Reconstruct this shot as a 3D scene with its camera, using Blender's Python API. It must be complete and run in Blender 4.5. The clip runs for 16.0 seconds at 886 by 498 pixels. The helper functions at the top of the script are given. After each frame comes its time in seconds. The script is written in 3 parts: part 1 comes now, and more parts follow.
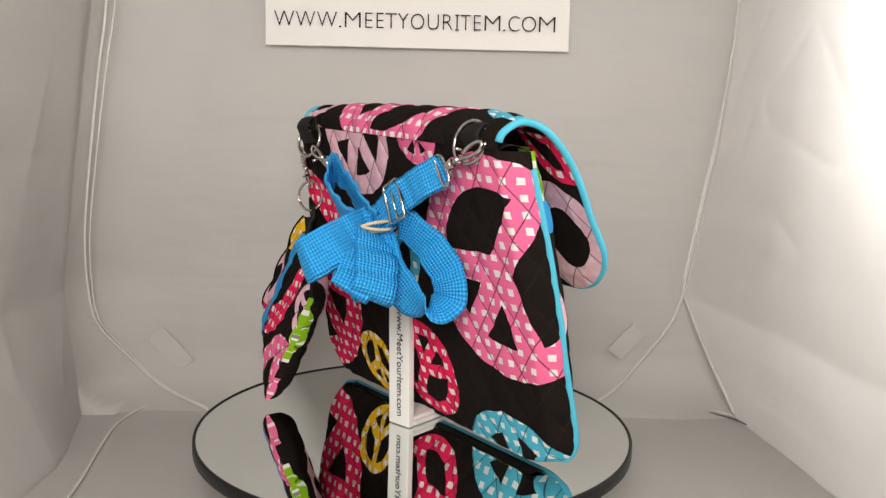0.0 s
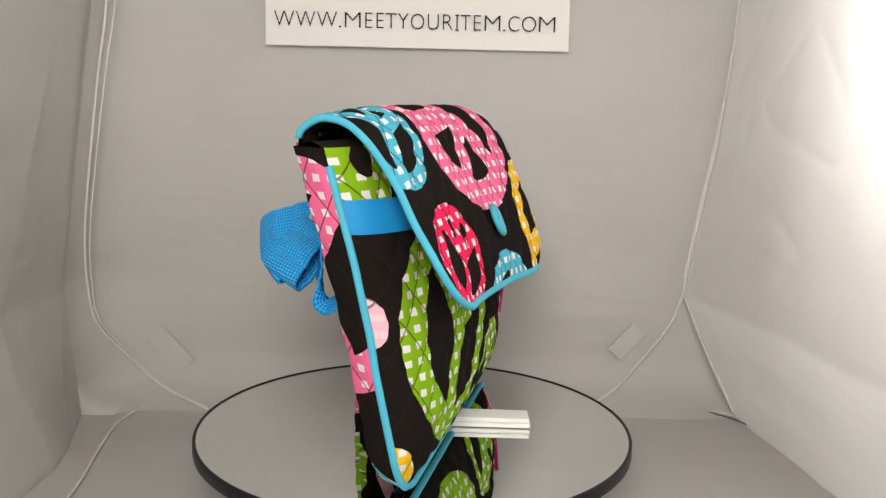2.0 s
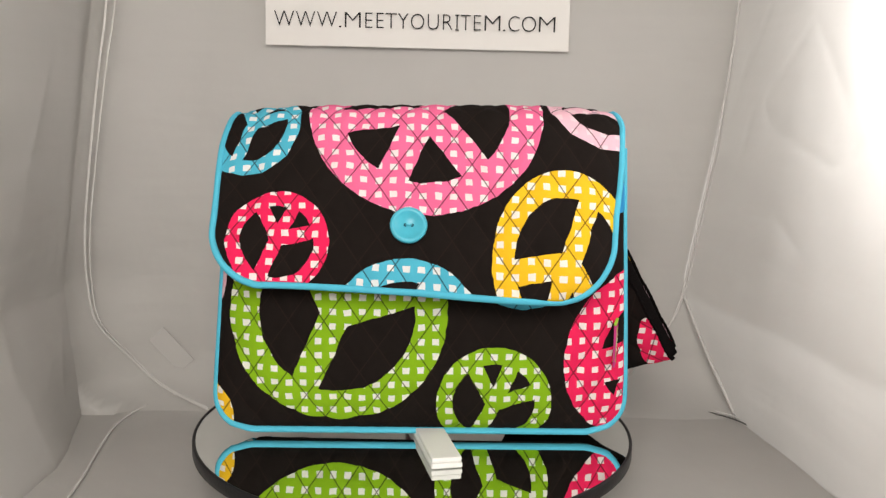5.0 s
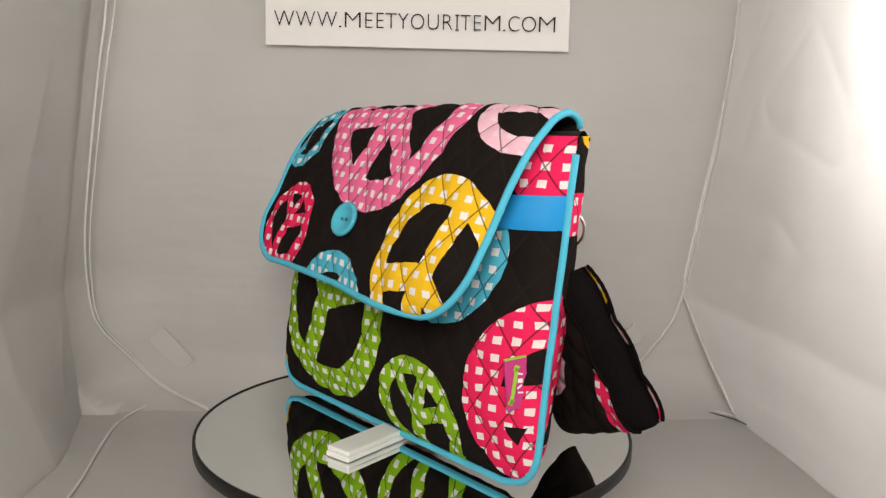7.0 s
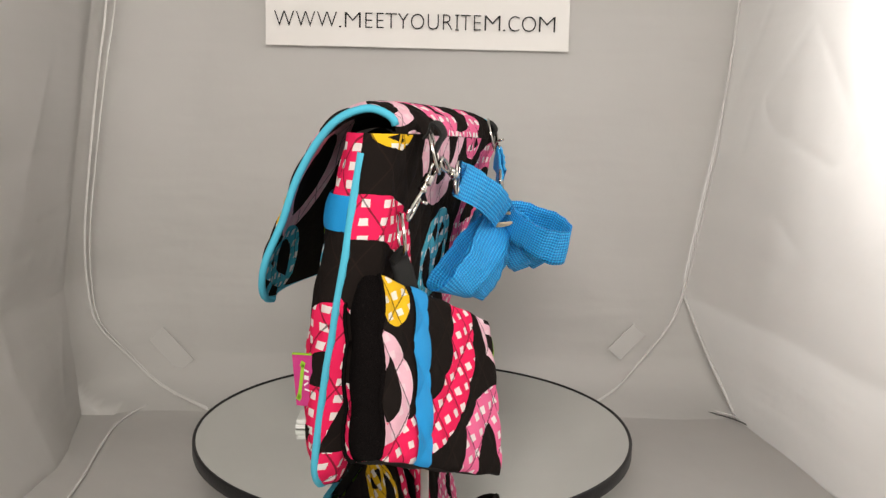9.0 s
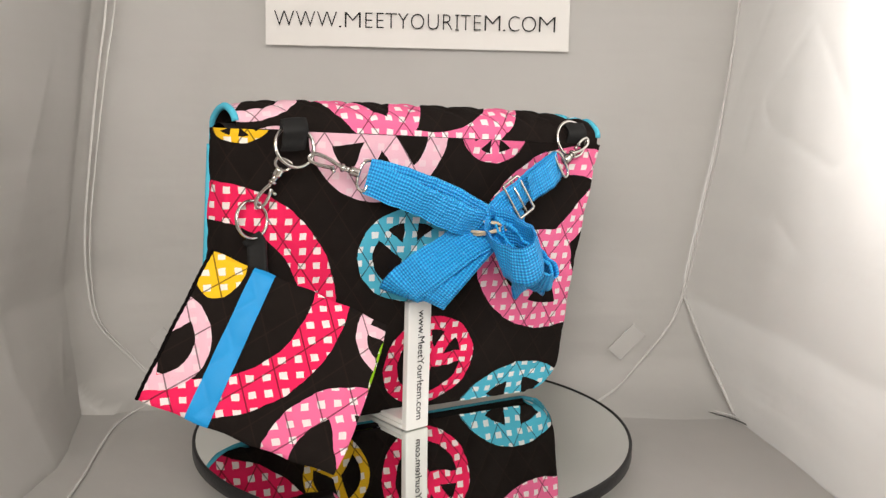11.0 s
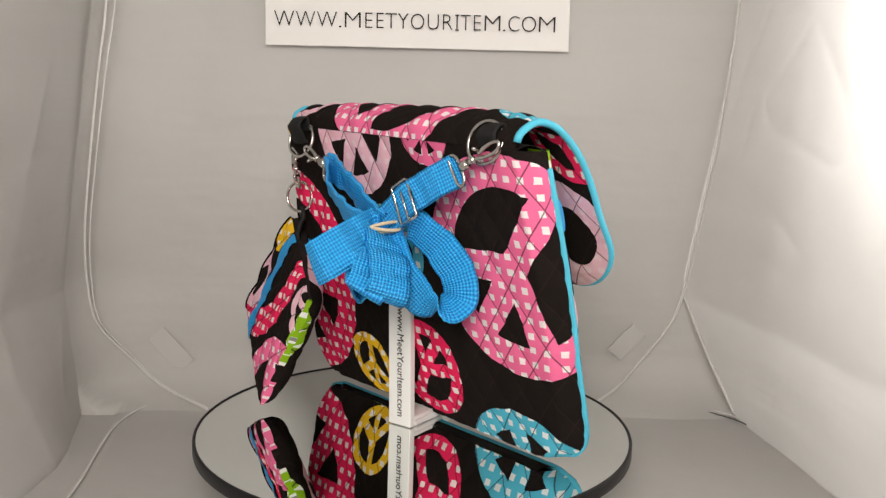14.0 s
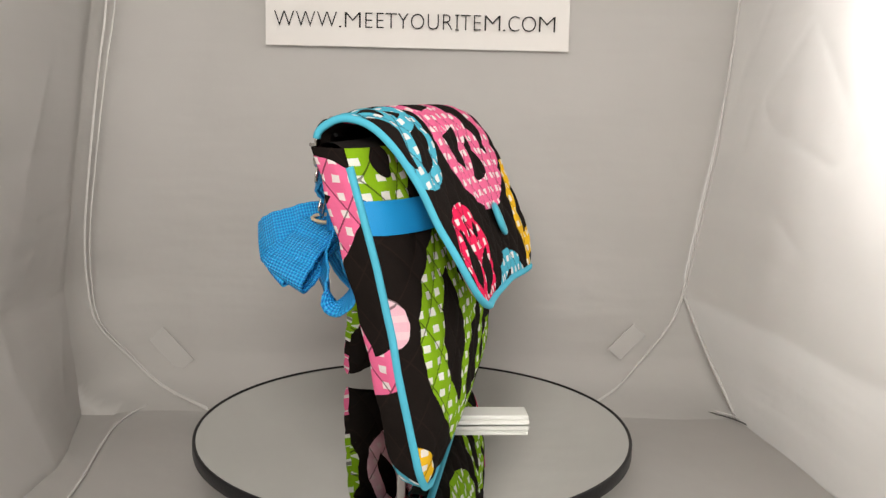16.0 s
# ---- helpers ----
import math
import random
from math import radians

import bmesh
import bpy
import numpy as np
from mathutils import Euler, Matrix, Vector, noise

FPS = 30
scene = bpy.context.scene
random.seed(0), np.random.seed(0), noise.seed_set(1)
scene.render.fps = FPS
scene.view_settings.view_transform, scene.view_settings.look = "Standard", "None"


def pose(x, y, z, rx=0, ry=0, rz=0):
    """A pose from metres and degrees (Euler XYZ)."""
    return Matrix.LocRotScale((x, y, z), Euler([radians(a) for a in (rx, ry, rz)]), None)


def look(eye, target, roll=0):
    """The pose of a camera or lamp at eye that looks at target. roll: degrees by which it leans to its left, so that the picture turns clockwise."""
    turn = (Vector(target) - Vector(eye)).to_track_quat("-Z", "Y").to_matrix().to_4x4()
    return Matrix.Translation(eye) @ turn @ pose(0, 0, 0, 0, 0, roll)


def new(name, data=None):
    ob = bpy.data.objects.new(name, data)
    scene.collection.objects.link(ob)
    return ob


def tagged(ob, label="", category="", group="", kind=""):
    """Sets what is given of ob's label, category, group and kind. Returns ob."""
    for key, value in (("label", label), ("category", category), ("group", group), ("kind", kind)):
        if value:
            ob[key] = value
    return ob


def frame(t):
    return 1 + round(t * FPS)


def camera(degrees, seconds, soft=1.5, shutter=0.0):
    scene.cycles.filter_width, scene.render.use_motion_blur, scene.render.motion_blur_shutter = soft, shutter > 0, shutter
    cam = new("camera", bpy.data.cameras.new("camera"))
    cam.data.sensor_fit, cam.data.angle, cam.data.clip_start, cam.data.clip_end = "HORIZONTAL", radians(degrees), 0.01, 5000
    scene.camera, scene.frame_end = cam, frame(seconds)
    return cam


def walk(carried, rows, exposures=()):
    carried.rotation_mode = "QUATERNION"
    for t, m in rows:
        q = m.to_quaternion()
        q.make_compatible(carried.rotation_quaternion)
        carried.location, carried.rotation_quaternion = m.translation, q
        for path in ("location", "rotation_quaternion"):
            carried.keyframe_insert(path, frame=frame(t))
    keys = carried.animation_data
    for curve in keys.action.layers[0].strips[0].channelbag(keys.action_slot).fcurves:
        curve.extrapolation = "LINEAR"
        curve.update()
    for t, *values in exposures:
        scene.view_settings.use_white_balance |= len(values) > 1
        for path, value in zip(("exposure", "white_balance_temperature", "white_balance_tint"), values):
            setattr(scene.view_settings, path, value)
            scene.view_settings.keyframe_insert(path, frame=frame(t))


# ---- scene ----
cam = camera(54.37, 16.0, soft=1.35)
EYE = Vector((0.0, -0.5900, 0.2188))
AIM = look(EYE, EYE + Vector((0.03026, 0.98756, -0.15428)), 1.194)
walk(cam, [(0.0, AIM), (16.0, AIM)], exposures=((0.0, 0.02), (2.0, -0.10), (4.0, -0.08), (6.5, -0.13), (7.5, -0.16), (9.0, -0.08), (11.5, 0.0), (13.0, 0.0), (15.0, -0.07), (16.0, -0.10)))

# ---- light: the room's dim glow, one lamp outside the tent's right wall, one before its open front ----
world = bpy.data.worlds.new("room_light")
scene.world = world
world.use_nodes = True
world.node_tree.nodes["Background"].inputs[0].default_value = (1.0, 0.91, 0.82, 1)
world.node_tree.nodes["Background"].inputs[1].default_value = 0.25


def area(name, place, target, size, power, colour):
    lamp = bpy.data.lights.new(name, "AREA")
    lamp.shape, lamp.size, lamp.energy, lamp.color = "DISK", size, power, colour
    ob = new(name, lamp)
    ob.matrix_world = look(place, target)
    return ob


area("lamp_side", (0.44, -0.15, 0.335), (0.10, -0.08, 0.22), 0.12, 3.8, (1.0, 0.955, 0.92))
area("lamp_front", (-0.06, -0.86, 0.50), (0.0, 0.20, 0.20), 0.40, 8.0, (1.0, 0.93, 0.855))

# ---- materials ----
COLOURS = {"sky": (0.085, 0.47, 0.64), "pink": (0.86, 0.16, 0.34), "pale": (0.84, 0.50, 0.60), "yellow": (0.87, 0.52, 0.02),
           "red": (0.84, 0.02, 0.11), "green": (0.24, 0.46, 0.012)}
INK = (0.016, 0.011, 0.010)
CHECK = 0.0096
QUILT_W, QUILT_H = 0.0235, 0.034


def node(nt, kind, **props):
    n = nt.nodes.new(kind)
    for k, v in props.items():
        if k == "operation":
            n.operation = v
        elif k == "data_type":
            n.data_type = v
        elif k == "rotation_type":
            n.rotation_type = v
        elif k == "invert":
            n.invert = v
        elif k == "uv_map":
            n.uv_map = v
    return n


def put(nt, socket, value):
    if isinstance(value, bpy.types.NodeSocket):
        nt.links.new(value, socket)
    else:
        socket.default_value = value


def calc(nt, op, a, b=None, c=None):
    n = node(nt, "ShaderNodeMath", operation=op)
    for i, v in enumerate((a, b, c)):
        if v is not None:
            put(nt, n.inputs[i], v)
    return n.outputs[0]


def mixed(nt, fac, a, b):
    n = node(nt, "ShaderNodeMix", data_type="RGBA")
    put(nt, n.inputs[0], fac)
    put(nt, n.inputs[6], a if isinstance(a, bpy.types.NodeSocket) else (*a, 1))
    put(nt, n.inputs[7], b if isinstance(b, bpy.types.NodeSocket) else (*b, 1))
    return n.outputs[2]


def material(name, colour=(0.8, 0.8, 0.8), rough=0.6, metal=0.0):
    m = bpy.data.materials.new(name)
    m.use_nodes = True
    b = m.node_tree.nodes["Principled BSDF"]
    b.inputs["Base Color"].default_value = (*colour, 1)
    b.inputs["Roughness"].default_value = rough
    b.inputs["Metallic"].default_value = metal
    return m, m.node_tree, b


def noise_of(nt, scale, detail=3.0, vector=None):
    n = nt.nodes.new("ShaderNodeTexNoise")
    n.inputs["Scale"].default_value, n.inputs["Detail"].default_value = scale, detail
    if vector is None:
        vector = nt.nodes.new("ShaderNodeTexCoord").outputs["Object"]
    nt.links.new(vector, n.inputs["Vector"])
    return n.outputs[0]


def relief(nt, b, height, depth, chain=None):
    n = nt.nodes.new("ShaderNodeBump")
    n.inputs["Strength"].default_value, n.inputs["Distance"].default_value = 1.0, depth
    nt.links.new(height, n.inputs["Height"])
    if chain:
        nt.links.new(chain, n.inputs["Normal"])
    nt.links.new(n.outputs[0], b.inputs["Normal"])
    return n.outputs[0]


def peace_group():
    """A peace sign on the cloth: ring, stem and two spokes, as a mask."""
    g = bpy.data.node_groups.new("peace_sign", "ShaderNodeTree")
    face = g.interface
    for nm, st in (("Cloth", "NodeSocketVector"), ("Centre", "NodeSocketVector"), ("Radius", "NodeSocketVector"), ("Turn", "NodeSocketFloat"), ("Spread", "NodeSocketFloat"), ("Inner", "NodeSocketFloat"), ("Stroke", "NodeSocketFloat")):
        face.new_socket(nm, in_out="INPUT", socket_type=st)
    face.new_socket("Mask", in_out="OUTPUT", socket_type="NodeSocketFloat")
    gi, go = g.nodes.new("NodeGroupInput"), g.nodes.new("NodeGroupOutput")
    sub = node(g, "ShaderNodeVectorMath", operation="SUBTRACT")
    g.links.new(gi.outputs["Cloth"], sub.inputs[0]), g.links.new(gi.outputs["Centre"], sub.inputs[1])
    div = node(g, "ShaderNodeVectorMath", operation="DIVIDE")
    g.links.new(sub.outputs[0], div.inputs[0]), g.links.new(gi.outputs["Radius"], div.inputs[1])
    rot = node(g, "ShaderNodeVectorRotate", rotation_type="Z_AXIS", invert=True)
    g.links.new(div.outputs[0], rot.inputs["Vector"]), g.links.new(gi.outputs["Turn"], rot.inputs["Angle"])
    sep = g.nodes.new("ShaderNodeSeparateXYZ")
    g.links.new(rot.outputs[0], sep.inputs[0])
    x, y = sep.outputs[0], sep.outputs[1]
    d = calc(g, "SQRT", calc(g, "ADD", calc(g, "MULTIPLY", x, x), calc(g, "MULTIPLY", y, y)))
    ring = calc(g, "GREATER_THAN", d, gi.outputs["Inner"])
    ax = calc(g, "ABSOLUTE", x)
    stem = calc(g, "LESS_THAN", ax, gi.outputs["Stroke"])
    perp = calc(g, "ADD", calc(g, "MULTIPLY", ax, calc(g, "COSINE", gi.outputs["Spread"])), calc(g, "MULTIPLY", y, calc(g, "SINE", gi.outputs["Spread"])))
    spoke = calc(g, "MULTIPLY", calc(g, "LESS_THAN", calc(g, "ABSOLUTE", perp), gi.outputs["Stroke"]), calc(g, "LESS_THAN", y, 0.06))
    mask = calc(g, "MULTIPLY", calc(g, "MAXIMUM", ring, calc(g, "MAXIMUM", stem, spoke)), calc(g, "LESS_THAN", d, 1.0))
    g.links.new(mask, go.inputs["Mask"])
    return g


PEACE = peace_group()


def printed_cloth(name, signs, check=CHECK, quilted=True, turn=0.0):
    """Black quilted cotton with checked peace signs; the cloth's own coordinates in metres are the uv map."""
    m, nt, b = material(name, INK, 0.95)
    uv = node(nt, "ShaderNodeUVMap", uv_map="cloth").outputs[0]
    wob = nt.nodes.new("ShaderNodeTexNoise")
    wob.inputs["Scale"].default_value, wob.inputs["Detail"].default_value = 90.0, 2.0
    nt.links.new(uv, wob.inputs["Vector"])
    off = node(nt, "ShaderNodeVectorMath", operation="MULTIPLY_ADD")
    nt.links.new(wob.outputs["Color"], off.inputs[0])
    off.inputs[1].default_value = (0.0027, 0.0027, 0)
    nt.links.new(uv, off.inputs[2])
    cloth = off.outputs[0]
    flat = node(nt, "ShaderNodeVectorMath", operation="MULTIPLY_ADD")
    nt.links.new(cloth, flat.inputs[0])
    flat.inputs[1].default_value = (1, 1, 0)
    flat.inputs[2].default_value = (-0.00135, -0.00135, 0)
    cloth = flat.outputs[0]
    # white checks
    spin = node(nt, "ShaderNodeVectorRotate", rotation_type="Z_AXIS")
    nt.links.new(cloth, spin.inputs["Vector"])
    spin.inputs["Angle"].default_value = turn
    sep = nt.nodes.new("ShaderNodeSeparateXYZ")
    nt.links.new(spin.outputs[0], sep.inputs[0])
    inside = []
    for ax, half in ((0, 0.232), (1, 0.222)):
        fr = calc(nt, "FRACT", calc(nt, "MULTIPLY_ADD", sep.outputs[ax], 1 / check, 40.0))
        inside.append(calc(nt, "LESS_THAN", calc(nt, "ABSOLUTE", calc(nt, "SUBTRACT", fr, 0.5)), half))
    squares = calc(nt, "MULTIPLY", inside[0], inside[1])
    fade = noise_of(nt, 260.0, 2.0, uv)
    fibre = noise_of(nt, 2600.0, 2.0, uv)
    worn = noise_of(nt, 30.0, 4.0, uv)
    colour = mixed(nt, worn, (0.0070, 0.0052, 0.0048), (0.0130, 0.0095, 0.0088))
    for centre, radius, up, spread, dye, *thin in signs:
        g = nt.nodes.new("ShaderNodeGroup")
        g.node_tree = PEACE
        nt.links.new(cloth, g.inputs["Cloth"])
        g.inputs["Centre"].default_value = (*centre, 0)
        g.inputs["Radius"].default_value = (*radius, 1)
        g.inputs["Turn"].default_value = radians(up - 90)
        g.inputs["Spread"].default_value = radians(spread)
        g.inputs["Inner"].default_value = thin[0] if thin else 0.71
        g.inputs["Stroke"].default_value = thin[1] if len(thin) > 1 else 0.0 if thin else 0.135
        base = COLOURS[dye]
        white = 0.35 if dye == "pale" else 0.92
        tint = mixed(nt, calc(nt, "MULTIPLY", squares, calc(nt, "MULTIPLY_ADD", fade, 0.25, white - 0.15)), base, (0.86, 0.84, 0.82))
        colour = mixed(nt, g.outputs["Mask"], colour, tint)
    colour_var = mixed(nt, calc(nt, "MULTIPLY", fibre, 0.22), colour, (0.03, 0.025, 0.02))
    if quilted:
        s2 = nt.nodes.new("ShaderNodeSeparateXYZ")
        nt.links.new(uv, s2.inputs[0])
        a, c = calc(nt, "MULTIPLY", s2.outputs[0], 1 / QUILT_W), calc(nt, "MULTIPLY", s2.outputs[1], 1 / QUILT_H)
        lines = []
        for op in ("ADD", "SUBTRACT"):
            k = calc(nt, op, a, c)
            lines.append(calc(nt, "GREATER_THAN", calc(nt, "ABSOLUTE", calc(nt, "SUBTRACT", calc(nt, "FRACT", calc(nt, "ADD", k, 40.0)), 0.5)), 0.478))
        thread = calc(nt, "MAXIMUM", lines[0], lines[1])
        # stitch thread, with the quilting groove's shade put into the same dark colour
        colour_var = mixed(nt, calc(nt, "MULTIPLY", thread, 0.72), colour_var, (0.020, 0.013, 0.011))
    nt.links.new(colour_var, b.inputs["Base Color"])
    b.inputs["Specular IOR Level"].default_value = 0.06
    up = relief(nt, b, fibre, 0.00018)
    relief(nt, b, noise_of(nt, 120.0, 3.0, uv), 0.0010, up)
    return m


def plain_cloth(name, colour, rough=0.8, grain=1800.0, depth=0.0002, spread=0.15, sheen=0.25):
    m, nt, b = material(name, colour, rough)
    f = noise_of(nt, grain, 2.0)
    w = noise_of(nt, 60.0, 3.0)
    dark, light = [c * (1 - spread) for c in colour], [min(1, c * (1 + spread)) for c in colour]
    nt.links.new(mixed(nt, calc(nt, "MULTIPLY_ADD", f, 0.5, calc(nt, "MULTIPLY", w, 0.5)), dark, light), b.inputs["Base Color"])
    b.inputs["Specular IOR Level"].default_value = sheen
    relief(nt, b, f, depth)
    return m


def webbing():
    """Woven nylon strap: rows of small ribs, in the strap's own coordinates."""
    m, nt, b = material("blue_webbing", (0.012, 0.27, 0.70), 0.5)
    uv = node(nt, "ShaderNodeUVMap", uv_map="cloth").outputs[0]
    s = nt.nodes.new("ShaderNodeSeparateXYZ")
    nt.links.new(uv, s.inputs[0])
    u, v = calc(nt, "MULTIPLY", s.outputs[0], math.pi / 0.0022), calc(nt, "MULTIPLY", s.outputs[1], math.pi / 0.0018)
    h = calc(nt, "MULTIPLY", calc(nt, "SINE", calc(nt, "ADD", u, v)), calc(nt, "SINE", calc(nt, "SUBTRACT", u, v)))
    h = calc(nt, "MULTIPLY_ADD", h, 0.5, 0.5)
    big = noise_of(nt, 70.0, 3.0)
    # gaps between the ribs go darker: their shade is put into the colour
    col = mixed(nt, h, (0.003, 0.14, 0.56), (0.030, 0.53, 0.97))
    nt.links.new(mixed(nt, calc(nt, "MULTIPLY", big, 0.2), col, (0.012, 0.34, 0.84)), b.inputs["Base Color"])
    relief(nt, b, h, 0.0010)
    return m


def tent_cloth():
    m, nt, b = material("tent_nylon", (0.70, 0.69, 0.67), 0.75)
    co = nt.nodes.new("ShaderNodeTexCoord").outputs["Object"]
    stretch = nt.nodes.new("ShaderNodeMapping")
    nt.links.new(co, stretch.inputs[0])
    stretch.inputs["Scale"].default_value = (1.0, 1.0, 5.0)
    fold = noise_of(nt, 3.0, 3.0, stretch.outputs[0])
    crease = noise_of(nt, 14.0, 4.0, co)
    weave = noise_of(nt, 900.0, 1.0, co)
    col = mixed(nt, crease, (0.66, 0.65, 0.63), (0.73, 0.72, 0.70))
    nt.links.new(col, b.inputs["Base Color"])
    n1 = relief(nt, b, fold, 0.010)
    n2 = relief(nt, b, crease, 0.003, n1)
    relief(nt, b, weave, 0.0001, n2)
    out = nt.nodes["Material Output"]
    tr = nt.nodes.new("ShaderNodeBsdfTranslucent")
    nt.links.new(col, tr.inputs["Color"])
    mx = nt.nodes.new("ShaderNodeMixShader")
    mx.inputs[0].default_value = 0.42
    nt.links.new(b.outputs[0], mx.inputs[1]), nt.links.new(tr.outputs[0], mx.inputs[2])
    nt.links.new(mx.outputs[0], out.inputs["Surface"])
    return m


def mirror_mat():
    m, nt, b = material("mirror", (0.80, 0.82, 0.80), 0.012, 1.0)
    smudge = noise_of(nt, 25.0, 4.0)
    nt.links.new(calc(nt, "MULTIPLY_ADD", smudge, 0.03, 0.0), b.inputs["Roughness"])
    return m


def paper(name, colour):
    m, nt, b = material(name, colour, 0.7)
    f = noise_of(nt, 700.0, 3.0)
    w = noise_of(nt, 9.0, 3.0)
    nt.links.new(mixed(nt, calc(nt, "MULTIPLY_ADD", f, 0.4, calc(nt, "MULTIPLY", w, 0.6)), [c * 0.95 for c in colour], colour), b.inputs["Base Color"])
    n1 = relief(nt, b, f, 0.00005)
    relief(nt, b, w, 0.002, n1)
    return m


FLAP_SIGNS = [((0.1085, 0.1145), (0.0315, 0.0385), -66, 50, "sky"), ((-0.0050, 0.1235), (0.0765, 0.0740), 112, 59, "pink"), ((-0.1230, 0.1370), (0.0380, 0.0370), -17, 50, "pale"),
              ((-0.0955, 0.0235), (0.0475, 0.0605), 112, 59, "yellow"), ((0.0870, 0.0288), (0.0331, 0.0340), -66, 50, "red"), ((0.0032, -0.0278), (0.0495, 0.0490), 112, 59, "sky"),
              ((-0.1050, 0.2050), (0.0300, 0.0280), 60, 50, "pale"), ((0.0520, 0.2180), (0.0300, 0.0350), 240, 40, "pink")]
FRONT_SIGNS = [((0.0504, 0.0905), (0.0722, 0.0740), -66, 50, "green"), ((-0.0536, 0.0295), (0.0385, 0.0392), -68, 50, "green"), ((-0.1576, 0.0587), (0.0590, 0.0585), 112, 60, "red", 0.58, 0.20),
               ((0.1350, 0.0180), (0.0145, 0.0190), 90, 50, "yellow", 0.0), ((0.0760, -0.0080), (0.0220, 0.0160), 60, 50, "pale"), ((0.1385, 0.1080), (0.0118, 0.0180), 110, 50, "pale", 0.0),
               ((-0.0725, 0.1390), (0.0457, 0.0455), 81, 50, "sky", 0.62), ((0.1160, 0.1960), (0.0200, 0.0270), 100, 50, "green", 0.34), ((-0.1365, 0.1930), (0.0290, 0.0290), 15, 40, "red", 0.0)]
BACK_SIGNS = [((0.1130, 0.1318), (0.0700, 0.0700), 55, 52, "pink"), ((-0.0075, 0.1248), (0.0370, 0.0322), -89, 50, "sky"), ((0.0166, 0.0442), (0.0353, 0.0353), -124, 50, "red"),
              ((-0.0512, 0.0307), (0.0241, 0.0246), 80, 50, "yellow"), ((0.0985, -0.0180), (0.0535, 0.0525), -86, 50, "sky"), ((-0.0347, 0.2075), (0.0465, 0.0465), 69, 59, "pale"),
              ((0.0466, 0.2110), (0.0245, 0.0225), 93, 50, "pink"), ((-0.1400, 0.0905), (0.0822, 0.0822), 125, 50, "red"), ((-0.1235, 0.2085), (0.0190, 0.0130), 81, 50, "yellow")]
LINING_SIGNS = [((-0.105, 0.040), (0.033, 0.042), 100, 50, "pale", 0.55), ((-0.125, 0.115), (0.030, 0.030), 30, 50, "red"), ((0.100, 0.085), (0.042, 0.040), 60, 50, "pale", 0.66), ((0.095, 0.015), (0.036, 0.035), 200, 50, "sky"), ((0.0, 0.06), (0.04, 0.04), 20, 50, "green")]

M_FLAP = printed_cloth("flap_print", FLAP_SIGNS)
M_FRONT = printed_cloth("front_print", FRONT_SIGNS)
M_BACK = printed_cloth("back_print", BACK_SIGNS)
M_LINING = printed_cloth("lining_print", LINING_SIGNS)
M_BLACK = plain_cloth("black_cotton", (0.012, 0.009, 0.008), 0.9)
M_FLEECE = plain_cloth("black_fleece", (0.006, 0.005, 0.005), 1.0, 900.0, 0.0012, 0.5, 0.02)
M_PIPING = plain_cloth("blue_piping", (0.08, 0.46, 0.63), 0.75)
M_BAND = plain_cloth("blue_ribbon", (0.012, 0.27, 0.62), 0.5)
M_WEB = webbing()
M_TAB = plain_cloth("black_webbing", (0.010, 0.010, 0.010), 0.7)
M_TENT = tent_cloth()
M_SEAM = plain_cloth("tent_piping", (0.60, 0.59, 0.575), 0.7)
M_MIRROR = mirror_mat()
M_RIM = plain_cloth("black_rubber", (0.010, 0.010, 0.011), 0.4, 400.0, 0.0001)
M_STEEL = material("nickel", (0.56, 0.54, 0.51), 0.22, 1.0)[0]
M_PAPER = paper("white_paper", (0.76, 0.745, 0.725))
M_CARD = paper("white_card", (0.80, 0.80, 0.78))
M_TEXT = plain_cloth("black_ink", (0.012, 0.012, 0.014), 0.6)
M_BUTTON = plain_cloth("teal_plastic", (0.07, 0.42, 0.55), 0.3, 300.0, 0.00004)
M_THREAD = plain_cloth("dark_thread", (0.012, 0.03, 0.04), 0.8)
M_RUBBER = plain_cloth("rubber_band", (0.62, 0.50, 0.34), 0.5)
M_TAPE = paper("clear_tape", (0.50, 0.49, 0.475))
M_TAG_PINK = plain_cloth("tag_pink", (0.50, 0.04, 0.20), 0.6)
M_TAG_GREEN = plain_cloth("tag_green", (0.30, 0.55, 0.04), 0.6)
M_TAG_WHITE = plain_cloth("tag_white", (0.80, 0.74, 0.76), 0.6)
M_TABLE = plain_cloth("table_wood", (0.20, 0.14, 0.09), 0.5, 60.0)
M_SEAM_SHADOW = plain_cloth("seam_shadow", (0.10, 0.095, 0.09), 0.8)
M_GREEN = plain_cloth("green_binding", (0.22, 0.45, 0.015), 0.8)

# ---- mesh helpers ----
def link(name, mesh, mat, parent=None, label=""):
    mesh.materials.append(mat)
    ob = new(name, mesh)
    if parent is not None:
        ob.parent = parent
    if label:
        tagged(ob, label=label)
    return ob


def part(name, bm, mat, parent=None, label="", smooth=True):
    me = bpy.data.meshes.new(name)
    bm.to_mesh(me)
    bm.free()
    if smooth:
        me.polygons.foreach_set("use_smooth", [True] * len(me.polygons))
    return link(name, me, mat, parent, label)


